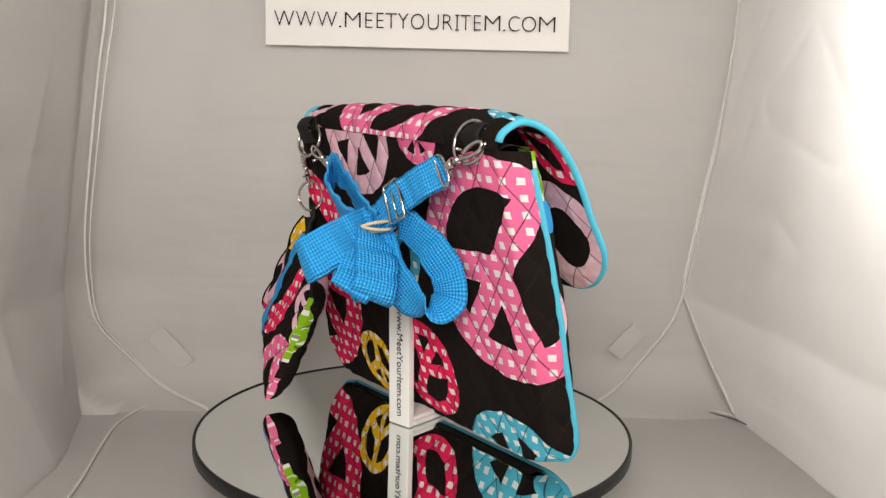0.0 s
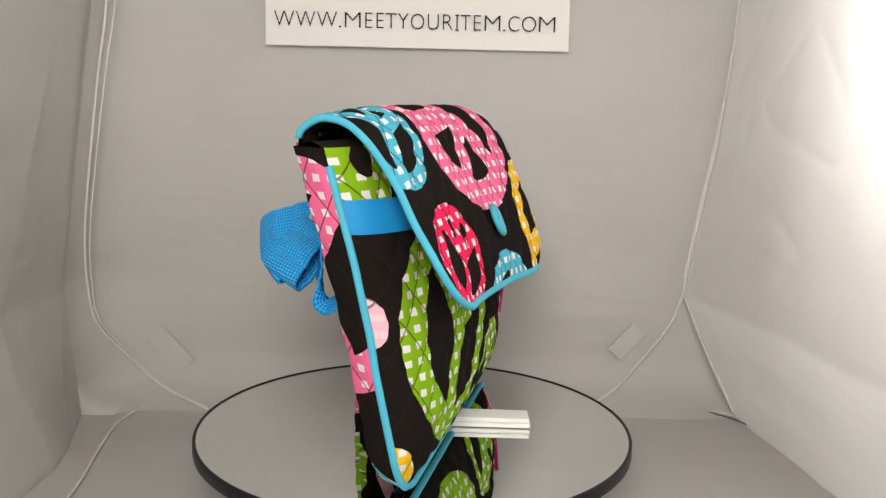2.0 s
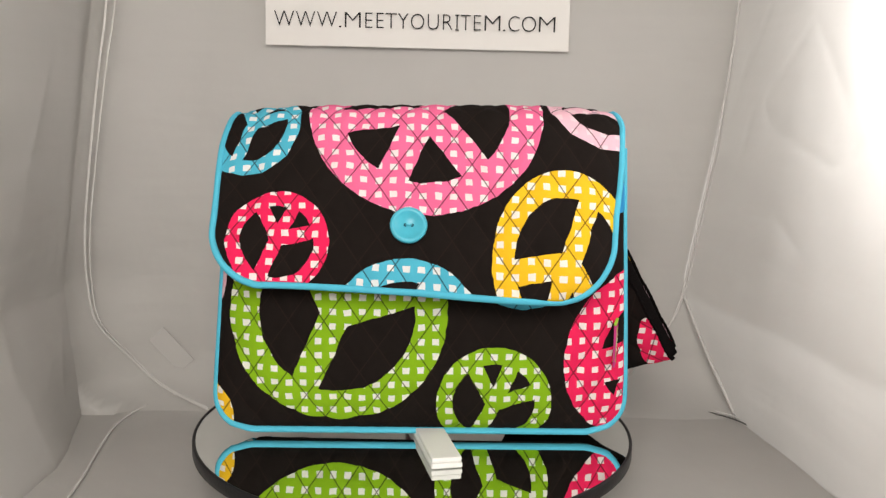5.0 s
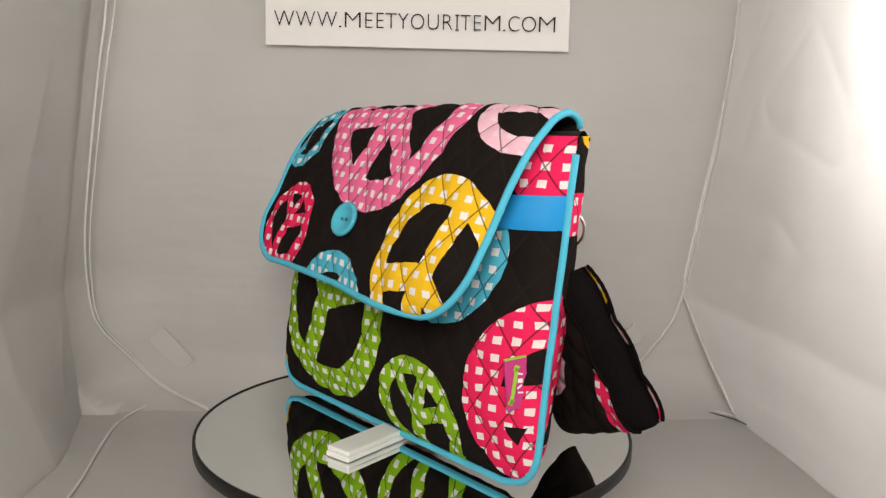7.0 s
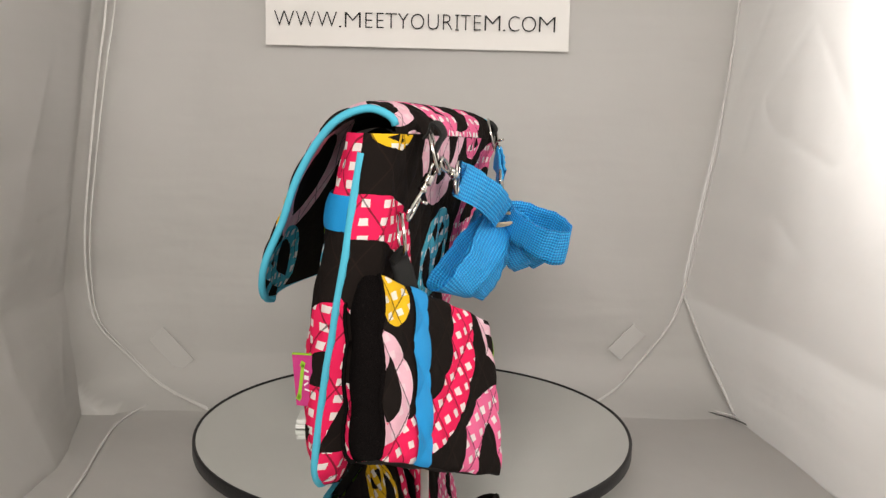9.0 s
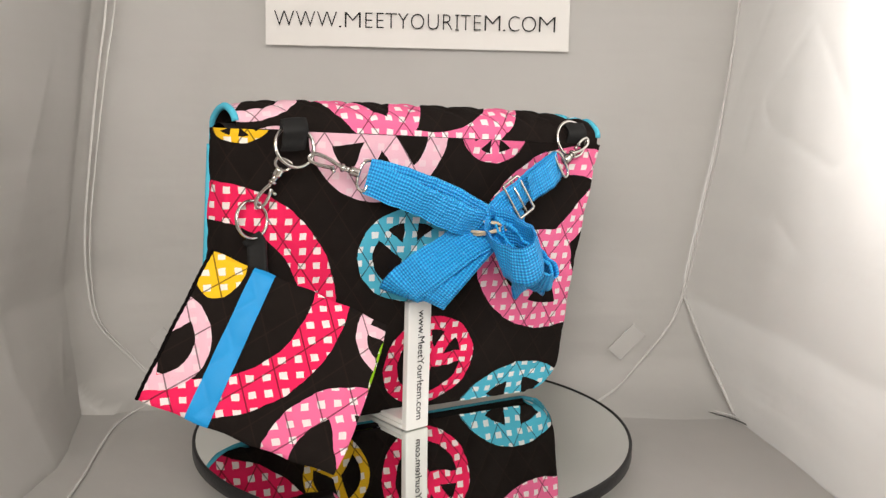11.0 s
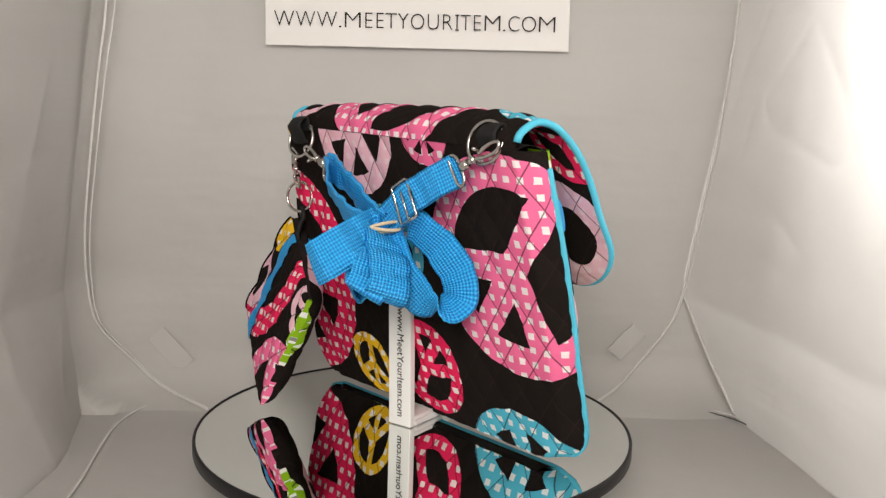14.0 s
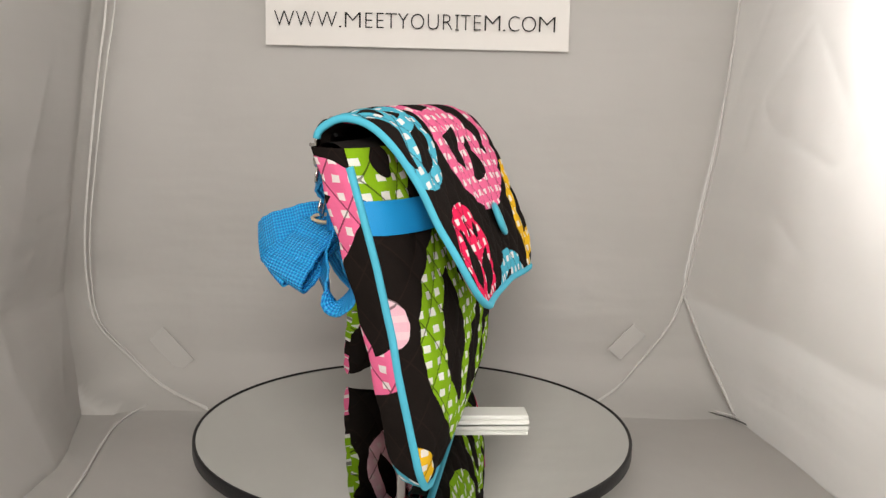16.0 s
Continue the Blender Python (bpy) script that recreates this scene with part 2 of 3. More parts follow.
def sheet(name, X, mat, parent=None, label="", uv=None, flip=False):
    """A grid of points (rows, columns, 3) as one smooth mesh, with the cloth's coordinates as its uv map."""
    r, c = X.shape[:2]
    idx = np.arange(r * c).reshape(r, c)
    f = np.stack([idx[:-1, :-1], idx[:-1, 1:], idx[1:, 1:], idx[1:, :-1]], -1).reshape(-1, 4)
    if flip:
        f = f[:, ::-1]
    me = bpy.data.meshes.new(name)
    me.from_pydata(X.reshape(-1, 3).tolist(), [], f.tolist())
    me.polygons.foreach_set("use_smooth", [True] * len(me.polygons))
    if uv is not None:
        layer = me.uv_layers.new(name="cloth")
        layer.data.foreach_set("uv", uv.reshape(-1, 2)[f.ravel()].ravel().astype(np.float32))
    return link(name, me, mat, parent, label)


def thing(name, label, category, group=""):
    return tagged(new(name), label=label, category=category, group=group)


def tube(name, pts, radius, mat, parent=None, label="", closed=False, sides=8, flat=1.0, fine=1):
    """A round cord along a line of points."""
    P = np.asarray(pts, float)
    if fine > 1:
        P = spline(P, fine, closed)
    n = len(P)
    T = (np.roll(P, -1, 0) - np.roll(P, 1, 0)) if closed else np.gradient(P, axis=0)
    T /= np.linalg.norm(T, axis=1)[:, None] + 1e-12
    ref = np.array([0.0, 0.0, 1.0]) if abs(T[0, 2]) < 0.9 else np.array([1.0, 0, 0])
    N = np.cross(T[0], ref)
    N /= np.linalg.norm(N)
    rings = []
    for i in range(n):
        N = N - T[i] * (N @ T[i])
        N /= np.linalg.norm(N) + 1e-12
        B = np.cross(T[i], N)
        a = np.arange(sides) * 2 * np.pi / sides
        rings.append(P[i] + radius * (np.cos(a)[:, None] * N + flat * np.sin(a)[:, None] * B))
    V = np.array(rings)
    idx = np.arange(n * sides).reshape(n, sides)
    faces = []
    for i in range(n if closed else n - 1):
        j = (i + 1) % n
        for k in range(sides):
            m = (k + 1) % sides
            faces.append((idx[i, k], idx[i, m], idx[j, m], idx[j, k]))
    if not closed:
        faces += [tuple(idx[0][::-1]), tuple(idx[-1])]
    me = bpy.data.meshes.new(name)
    me.from_pydata(V.reshape(-1, 3).tolist(), [], [tuple(int(q) for q in f) for f in faces])
    me.polygons.foreach_set("use_smooth", [True] * len(me.polygons))
    return link(name, me, mat, parent, label)


def spline(P, fine, closed=False):
    P = np.asarray(P, float)
    if closed:
        Q = np.vstack([P[-1:], P, P[:2]])
    else:
        Q = np.vstack([2 * P[:1] - P[1:2], P, 2 * P[-1:] - P[-2:-1]])
    out = []
    for i in range(1, len(Q) - 2):
        a, b, c, d = Q[i - 1:i + 3]
        for t in np.arange(fine) / fine:
            out.append(0.5 * (2 * b + (c - a) * t + (2 * a - 5 * b + 4 * c - d) * t * t + (3 * b - a - 3 * c + d) * t ** 3))
    if not closed:
        out.append(Q[-2])
    return np.array(out)


def ribbon(name, pts, across, width, thick, mat, parent=None, label="", fine=8):
    """A flat strap along points, its width along the given directions; a closed box section with uv along it."""
    P = spline(np.asarray(pts, float), fine)
    A = spline(np.asarray(across, float), fine)
    T = np.gradient(P, axis=0)
    T /= np.linalg.norm(T, axis=1)[:, None] + 1e-12
    A = A - T * (A * T).sum(1)[:, None]
    A /= np.linalg.norm(A, axis=1)[:, None] + 1e-12
    N = np.cross(T, A)
    s = np.r_[0, np.cumsum(np.linalg.norm(np.diff(P, axis=0), axis=1))]
    w = np.linspace(-0.5, 0.5, 7) * width
    rip = 0.0007 * (np.sin(s * 300 + P[:, 0] * 90) + 0.6 * np.sin(s * 710 + 1.0))
    P = P + N * rip[:, None]
    A = A + N * (0.09 * np.sin(s * 150 + P[0, 2] * 400))[:, None]
    cup = 0.0006 * np.cos(np.linspace(-1, 1, 7) * np.pi / 2)
    top = [P + A * k + N * (thick / 2 + q) for k, q in zip(w, cup)]
    low = [P + A * k - N * (thick / 2 - q) for k, q in zip(w[::-1], cup[::-1])]
    V = np.stack(top + low + top[:1], 1)
    U = np.r_[w, w[::-1], w[:1]]
    uv = np.stack(np.broadcast_arrays(U[None, :], s[:, None]), -1)
    return sheet(name, V, mat, parent, label, uv)


def box(bm, x0, x1, y0, y1, z0, z1, m=None, bevel=0.0):
    r = bmesh.ops.create_cube(bm, size=1.0)
    t = Matrix.Translation(((x0 + x1) / 2, (y0 + y1) / 2, (z0 + z1) / 2)) @ Matrix.Diagonal((x1 - x0, y1 - y0, z1 - z0, 1))
    bmesh.ops.transform(bm, matrix=(m or Matrix()) @ t, verts=r["verts"])
    if bevel:
        edges = list({e for v in r["verts"] for e in v.link_edges})
        bmesh.ops.bevel(bm, geom=edges, offset=bevel, segments=2, profile=0.5, affect="EDGES")


def lathe(name, profile, mat, parent=None, label="", steps=96, smooth=True):
    """A turned solid from (radius, height) pairs."""
    bm = bmesh.new()
    rows = []
    for r, z in profile:
        rows.append([bm.verts.new((r * math.cos(2 * math.pi * i / steps), r * math.sin(2 * math.pi * i / steps), z)) for i in range(steps)] if r > 1e-6 else [bm.verts.new((0, 0, z))])
    for a, b in zip(rows, rows[1:]):
        for i in range(steps):
            j = (i + 1) % steps
            q = [a[i % len(a)], a[j % len(a)], b[j % len(b)], b[i % len(b)]]
            q = list(dict.fromkeys(q))
            if len(q) > 2:
                bm.faces.new(q)
    return part(name, bm, mat, parent, label, smooth)


def text_mesh(name, words, size, mat, parent, m, squeeze=1.0, thin=0.0):
    """Lettering as a thin mesh, in the built-in font, centred."""
    cu = bpy.data.curves.new(name, "FONT")
    cu.body, cu.size, cu.align_x, cu.align_y, cu.extrude = words, size, "CENTER", "CENTER", 0.0001
    cu.offset = -thin
    tmp = bpy.data.objects.new(name, cu)
    me = bpy.data.meshes.new_from_object(tmp)
    bpy.data.objects.remove(tmp)
    me.transform(m @ Matrix.Diagonal((squeeze, 1, 1, 1)))
    return link(name, me, mat, parent)


# ---- the light tent ----
FLOOR = -0.052
BACK_Y = 0.215


def seam_left(z):
    return np.interp(z, [-0.055, 0.067, 0.183, 0.314, 0.56], [-0.308, -0.303, -0.287, -0.268, -0.24])


def seam_right(z):
    return np.interp(z, [-0.052, 0.053, 0.114, 0.194, 0.267, 0.328, 0.56], [0.296, 0.256, 0.266, 0.279, 0.287, 0.292, 0.308])


def folds(a, b, seed, amount):
    """Soft wrinkles of hung cloth."""
    out = np.zeros(a.shape)
    for i in np.ndindex(a.shape):
        p = Vector((a[i] * 7 + seed, b[i] * 2.2, seed))
        q = Vector((a[i] * 22, b[i] * 18 + seed, 3.1))
        out[i] = noise.noise(p) + 0.28 * noise.noise(q)
    return out * amount


CREASES = {1: [(0.081, 0.299, 0.145, 0.236), (0.081, 0.299, 0.018, 0.228), (0.145, 0.236, 0.124, 0.212), (0.124, 0.212, 0.021, 0.184), (0.021, 0.184, -0.007, 0.205),
               (0.180, 0.290, 0.200, 0.221), (0.160, 0.231, 0.175, 0.155), (0.10, 0.144, 0.047, 0.12), (0.150, 0.330, 0.185, 0.262)],
           -1: [(0.19, 0.188, 0.177, 0.104), (0.145, 0.04, 0.102, -0.026), (0.104, 0.257, 0.073, 0.158), (0.185, 0.301, 0.19, 0.198), (0.055, 0.087, 0.028, 0.008)]}


def creases(y, z, side):
    """Sharp folds pressed into the nylon, along short lines."""
    out = np.zeros(y.shape)
    for y0, z0, y1, z1 in CREASES[side]:
        d = np.array([y1 - y0, z1 - z0])
        L = np.hypot(*d)
        d = d / L
        t = (y - y0) * d[0] + (z - z0) * d[1]
        off = np.abs((y - y0) * -d[1] + (z - z0) * d[0])
        out += np.exp(-off / 0.0035) * np.clip(1 - np.abs(t / L - 0.5) ** 4 * 12, 0, 1)
    return out * 0.0013


def corner_left(z):
    return seam_left(z) + 0.014 * np.clip((0.06 - z) / 0.11, 0, 1) - 0.003


def back_y(x, z):
    """The back panel, which sweeps round into the left wall and the floor."""
    x, z = np.asarray(x, float), np.asarray(z, float)
    left = corner_left(z)
    a, b = np.clip(1 - (x - left) / 0.085, 0, 1), np.clip(1 - (z - FLOOR) / 0.045, 0, 1)
    q = np.clip((a ** 4 + b ** 4) ** 0.25, 0, 1)
    return BACK_Y - 0.065 * (1 - np.sqrt(1 - q * q))


def tent():
    z, x = np.meshgrid(np.linspace(FLOOR - 0.002, 0.56, 150), np.linspace(0, 1, 150) ** 1.3, indexing="ij")
    x = corner_left(z) + (0.34 - corner_left(z)) * x
    y = back_y(x, z) + 0.004 + folds(x * 0.4, z * 3, 2.0, 0.002) + 0.012 * np.clip((z - 0.3), 0, 1)
    tagged(sheet("wall_back", np.stack([x, y, z], -1), M_TENT), label="white nylon back panel of a photo light tent", category="tent wall", kind="structure")
    for side, seam, front, nm in ((-1, seam_left, -0.33, "wall_left"), (1, seam_right, 0.335, "wall_right")):
        a, z = np.meshgrid(np.linspace(0, 1, 190), np.linspace(FLOOR - 0.002, 0.56, 170), indexing="ij")
        yb = BACK_Y + 0.0 * z
        if side > 0:
            yb = BACK_Y - 0.055 * np.clip((0.054 - z) / 0.104, 0, 1)
        y = yb + a * (-0.50 - yb)
        x = seam(z) + (front - seam(z)) * a ** 0.8
        if side < 0:
            x = x + 0.045 * np.clip((0.06 - z) / 0.11, 0, 1) * np.clip(a * 4, 0, 1)
        x = x + folds(y, z, 5.0 + side, 0.0045) * np.clip(a * 6, 0, 1) - side * creases(y, z, side)
        tagged(sheet(nm, np.stack([x, y, z], -1), M_TENT), label="wrinkled white nylon side panel of a light tent", category="tent wall", kind="structure")
    # slack cloth that closes the corner behind the side panel
    k, z = np.meshgrid(np.linspace(0, 1, 8), np.linspace(FLOOR - 0.002, 0.070, 24), indexing="ij")
    x0, y0 = seam_right(z), BACK_Y - 0.055 * np.clip((0.054 - z) / 0.104, 0, 1)
    X = np.stack([x0 + k * (0.332 - x0) + 0.0, y0 + k * (BACK_Y + 0.003 - y0), z], -1)
    tagged(sheet("wall_corner", X, M_TENT), label="slack white nylon closing the tent's corner", category="tent wall", kind="structure")
    x, y = np.meshgrid(np.linspace(-0.36, 0.36, 50), np.linspace(-0.52, 0.23, 50), indexing="ij")
    zz = FLOOR + folds(x, y * 2, 9.0, 0.0015)
    tagged(sheet("floor", np.stack([x, y, zz], -1), M_TENT), label="white nylon floor panel of a light tent", category="tent floor", kind="structure")
    x, y = np.meshgrid(np.linspace(-0.36, 0.36, 20), np.linspace(-0.52, 0.23, 20), indexing="ij")
    tagged(sheet("ceiling", np.stack([x, y, 0.555 + 0 * x], -1), M_TENT), label="white nylon top panel of a light tent", category="tent roof", kind="structure")
    left = [(-0.245, 0.50), (-0.265, 0.314), (-0.274, 0.254), (-0.284, 0.183), (-0.293, 0.110), (-0.295, 0.061), (-0.289, 0.024), (-0.266, -0.012), (-0.235, -0.038), (-0.187, -0.050)]
    right = [(0.302, 0.50), (0.290, 0.328), (0.285, 0.267), (0.277, 0.194), (0.264, 0.114), (0.254, 0.053), (0.242, 0.020), (0.217, -0.014), (0.193, -0.035), (0.163, -0.047)]
    for k, line in enumerate((left, right)):
        tagged(tube("trim", [(a, float(back_y(a, b)) - 0.003, b) for a, b in line], 0.0013, M_SEAM, fine=5), label="sewn white piping over the tent's spring wire", category="piping", kind="structure")
        tagged(tube("trim", [(a + (0.009 if k == 0 else 0.005) * (1 - i / 9), float(back_y(a, b)) - 0.004, b + 0.002) for i, (a, b) in enumerate(line)], 0.0007, M_SEAM, fine=5), label="thin white seam beside the tent piping", category="seam", kind="structure")
    fl = [(-0.150, 0.210), (-0.182, 0.200), (-0.222, 0.188), (-0.246, 0.172), (-0.255, 0.130), (-0.252, 0.082), (-0.240, -0.014), (-0.243, -0.12), (-0.256, -0.30), (-0.28, -0.48)]
    fr = [(0.140, 0.212), (0.172, 0.210), (0.215, 0.205), (0.254, 0.195), (0.294, 0.162), (0.309, 0.115), (0.313, 0.083), (0.309, -0.003), (0.311, -0.15), (0.318, -0.45)]
    for line in (fl, fr):
        tagged(tube("trim", [(a, b, FLOOR + 0.002) for a, b in line], 0.0012, M_SEAM, fine=5), label="white piping along the tent floor's edge", category="piping", kind="structure")
    # dark cord added in place of the shadow line beside the floor piping
    tagged(tube("trim", [(a - 0.003, b - 0.006, FLOOR + 0.0016) for a, b in fr[1:7]], 0.0007, M_SEAM_SHADOW, fine=5), label="dark line standing for the shadow along the tent floor's seam", category="seam", kind="structure")
    tagged(tube("trim", [(0.256, BACK_Y - 0.004, 0.052), (0.273, 0.190, 0.004), (0.294, 0.162, -0.048)], 0.0014, M_SEAM, fine=5), label="white corner seam of the tent", category="seam", kind="structure")
    tagged(tube("trim", [(-0.302, BACK_Y - 0.004, 0.067), (-0.305, 0.206, 0.01), (-0.304, 0.200, -0.048)], 0.0011, M_SEAM, fine=5), label="white corner seam of the tent", category="seam", kind="structure")
    for cx, cz, turn, w, h in ((-0.232, -0.008, -48, 0.042, 0.019), (0.204, 0.005, 47, 0.034, 0.017)):
        bm = bmesh.new()
        box(bm, -w / 2, w / 2, -0.0006, 0.0006, -h / 2, h / 2, pose(cx, float(back_y(cx, cz)) - 0.0005, cz, 0, -turn if cx > 0 else -turn, 0))
        tagged(part("tape", bm, M_TAPE, smooth=False), label="pale hook-and-loop patch on the tent's back", category="patch", group="tent patches")
    # the table that the tent stands on
    bm = bmesh.new()
    box(bm, -0.8, 0.8, -0.9, 0.5, FLOOR - 0.045, FLOOR - 0.010, bevel=0.004)
    tagged(part("table", bm, M_TABLE, smooth=False), label="brown wooden table top under the light tent", category="table", kind="structure")


def sign_lettering(parent):
    """Thin capitals, each at its own place and width along the line, in millimetres."""
    words = "WWW.MEETYOURITEM.COM"
    spans = [(-131.0, -113.2), (-111.6, -94.4), (-92.8, -75.0), (-73.1, -71.0), (-67.9, -53.7), (-49.6, -43.1), (-39.5, -33.0), (-31.5, -21.4), (-20.4, -10.8), (-8.7, 3.3),
             (6.4, 16.4), (20.1, 29.2), (31.2, 34.6), (36.3, 45.3), (48.0, 54.5), (57.7, 72.0), (74.6, 76.8), (79.3, 89.4), (91.5, 104.3), (106.9, 121.8)]
    bm = bmesh.new()
    for ch, (x0, x1) in zip(words, spans):
        cu = bpy.data.curves.new("letter", "FONT")
        cu.body, cu.size, cu.extrude, cu.offset = ch, 0.019, 0.0001, -0.00034
        tmp = bpy.data.objects.new("letter", cu)
        me = bpy.data.meshes.new_from_object(tmp)
        bpy.data.objects.remove(tmp)
        co = [v.co for v in me.vertices]
        lo, hi = min(c.x for c in co), max(c.x for c in co)
        top = max(c.y for c in co)
        tall = 0.0137 / top if ch != "." else 1.0
        wide = (x1 - x0) / 1000 / (hi - lo) if ch != "I" else 1.0
        mid = (x0 + x1) / 2000
        m = pose(mid + 0.0020, -0.0026, 0.0163, 90, 0, 0) @ Matrix.Diagonal((wide, tall, 1, 1)) @ Matrix.Translation((-(lo + hi) / 2, 0, 0))
        me.transform(m)
        bm.from_mesh(me)
        if ch == "I":
            for h in (0.0004, 0.0133):
                box(bm, mid + 0.0020 - 0.0017, mid + 0.0020 + 0.0017, -0.0028, -0.0025, 0.0163 + h - 0.0005, 0.0163 + h + 0.0005)
    part("lettering", bm, M_TEXT, parent, smooth=False)


def paper_sign():
    s = thing("paper_sign", "white paper sign with a printed web address", "sign")
    bm = bmesh.new()
    box(bm, -0.137, 0.137, -0.0003, 0.0003, 0.0, 0.095)
    bmesh.ops.subdivide_edges(bm, edges=bm.edges[:], cuts=6, use_grid_fill=True)
    for v in bm.verts:
        v.co.y += 0.0012 * math.sin(v.co.x * 22) + 0.002 * (v.co.z / 0.095) ** 2
    part("sheet_of_paper", bm, M_PAPER, s, "", False)
    sign_lettering(s)
    s.matrix_world = pose(-0.0020, BACK_Y - 0.004, 0.2775, 0, 0, 0)
    return s


def turntable():
    t = thing("turntable", "round mirror turntable with a black rubber rim", "turntable")
    R = 0.1525
    lathe("mirror_top", [(0, 0.0), (R - 0.0022, 0.0), (R - 0.0018, -0.0006), (R - 0.0018, -0.004), (0, -0.004)], M_MIRROR, t, "silver mirror disc", smooth=False)
    lathe("rim", [(R - 0.0022, -0.0002), (R - 0.0016, 0.0008), (R - 0.0004, 0.0008), (R, 0.0), (R, -0.0075), (R - 0.001, -0.0085), (R - 0.006, -0.0085), (R - 0.006, -0.0045), (R - 0.0017, -0.0045)], M_RIM, t, "black rubber rim")
    lathe("base", [(0, -0.0045), (0.085, -0.0045), (0.088, -0.010), (0.095, FLOOR + 0.006), (0.092, FLOOR + 0.0018), (0, FLOOR + 0.0018)], M_RIM, t, "black plastic base")
    return t


# ---- the bag's cloth surfaces ----
W, XC = 0.1370, -0.0050      # half width and middle of the bag
Z0, Z1 = 0.0055, 0.204
RC = 0.024


def y_back(z, x=0.0):
    return 0.0167 - 0.218 * z - 0.06 * x * np.clip((z - 0.1) / 0.1, 0, 1.1)


def gusset(x, z):
    plus = np.interp(z, [0.008, 0.03, 0.08, 0.11, 0.14, 0.17, 0.19], [0.015, 0.0156, 0.0152, 0.0168, 0.0188, 0.0193, 0.0195])
    minus = np.interp(z, [0.008, 0.02, 0.03, 0.05, 0.08, 0.11, 0.14, 0.17, 0.19], [0.008, 0.0107, 0.0119, 0.0139, 0.0165, 0.0175, 0.0163, 0.0164, 0.0156])
    k = np.clip((x + W) / (2 * W), 0, 1)
    return plus * k + minus * (1 - k)


def tilt(x, v):
    return v - 0.032 * x * np.clip(v / 0.2, 0, 1)


def half_width(z):
    d = np.clip(RC - (z - Z0), 0, RC)
    return W + 0.0018 * (1 - 2 * np.clip((z - 0.04) / 0.15, 0, 1)) - RC + np.sqrt(np.maximum(RC * RC - d * d, 0))


def front_surface(u, v):
    """u -1..1 across, v height in metres."""
    x = u * half_width(v)
    bulge = np.interp(v, [0.008, 0.013, 0.028, 0.045, 0.08, 0.107, 0.165, 0.206], [0, 0.005, 0.0142, 0.0217, 0.0283, 0.030, 0.028, 0.023])
    bulge = bulge * np.maximum(1 - np.abs(u) ** 4, 0) ** 0.6
    return np.stack([x + XC, y_back(v, x) + gusset(x, v) + bulge, tilt(x, v)], -1)


def back_surface(u, v):
    """u metres along the cloth: the flat back, then round the sides to the piping."""
    wb = half_width(v) - 0.006
    over = np.clip(np.abs(u) - wb, 0, None)
    sg = np.sign(u)
    g = np.maximum(np.where(u > 0, gusset(W, v), gusset(-W, v)), 0.004)
    q = np.clip(over / g, 0, 1)
    x = sg * np.minimum(np.abs(u), wb) + sg * 0.006 * np.sin(q * np.pi / 2)
    sag = np.maximum(np.cos(np.clip(u / W, -1, 1) * np.pi / 2), 0) ** 0.7 * np.interp(v, [Z0, 0.012, 0.03, 0.045, 0.09, 0.12, 0.16, Z1], [-0.0025, -0.001, 0.004, 0.006, 0.0055, 0.0035, 0.002, 0.0005])
    return np.stack([x + XC, y_back(v, x) + q * g - sag, tilt(x, v)], -1)


FLAP_MID = np.array([(-29, 204), (-27, 214), (-17, 222), (0, 225), (13, 221.5), (23, 211), (32, 192), (46, 163), (58, 136), (66, 109)]) / 1000
FLAP_SIDE = np.array([(-26, 204), (-25, 212), (-18, 218), (-8, 220), (3, 216), (14, 206), (28.5, 185), (41.5, 158), (54, 135), (65, 108)]) / 1000
FLAP_S = np.r_[0, np.cumsum(np.hypot(*np.diff(FLAP_MID, axis=0).T))]
FLAP_L = FLAP_S[-1]
FW = 0.1290
R_LEFT, R_RIGHT = 0.035, 0.036


def smooth_curve(s, S, P):
    """A cubic through P at S."""
    m = np.gradient(P, S, axis=0)
    i = np.clip(np.searchsorted(S, s) - 1, 0, len(S) - 2)
    h = S[i + 1] - S[i]
    t = ((s - S[i]) / h)
    h = h[..., None]
    t = t[..., None]
    return (2 * t**3 - 3 * t**2 + 1) * P[i] + (t**3 - 2 * t**2 + t) * h * m[i] + (3 * t**2 - 2 * t**3) * P[i + 1] + (t**3 - t**2) * h * m[i + 1]


def flap_edges(s):
    """Half widths of the flap towards +x and -x at arc length s: the lower corners are round."""
    out = []
    wide = (np.interp(s, [0, 0.05, 0.08, 0.20], [0.124, 0.1265, 0.1295, FW]), np.interp(s, [0, 0.06, 0.09, 0.12, 0.16, 0.20], [0.128, 0.1345, 0.131, 0.127, 0.1235, 0.1215]))
    for r, w in zip((R_LEFT, R_RIGHT), wide):
        d = np.clip(r - (FLAP_L - s), 0, r)
        out.append(w - r + np.sqrt(np.maximum(r * r - d * d, 0)))
    return out


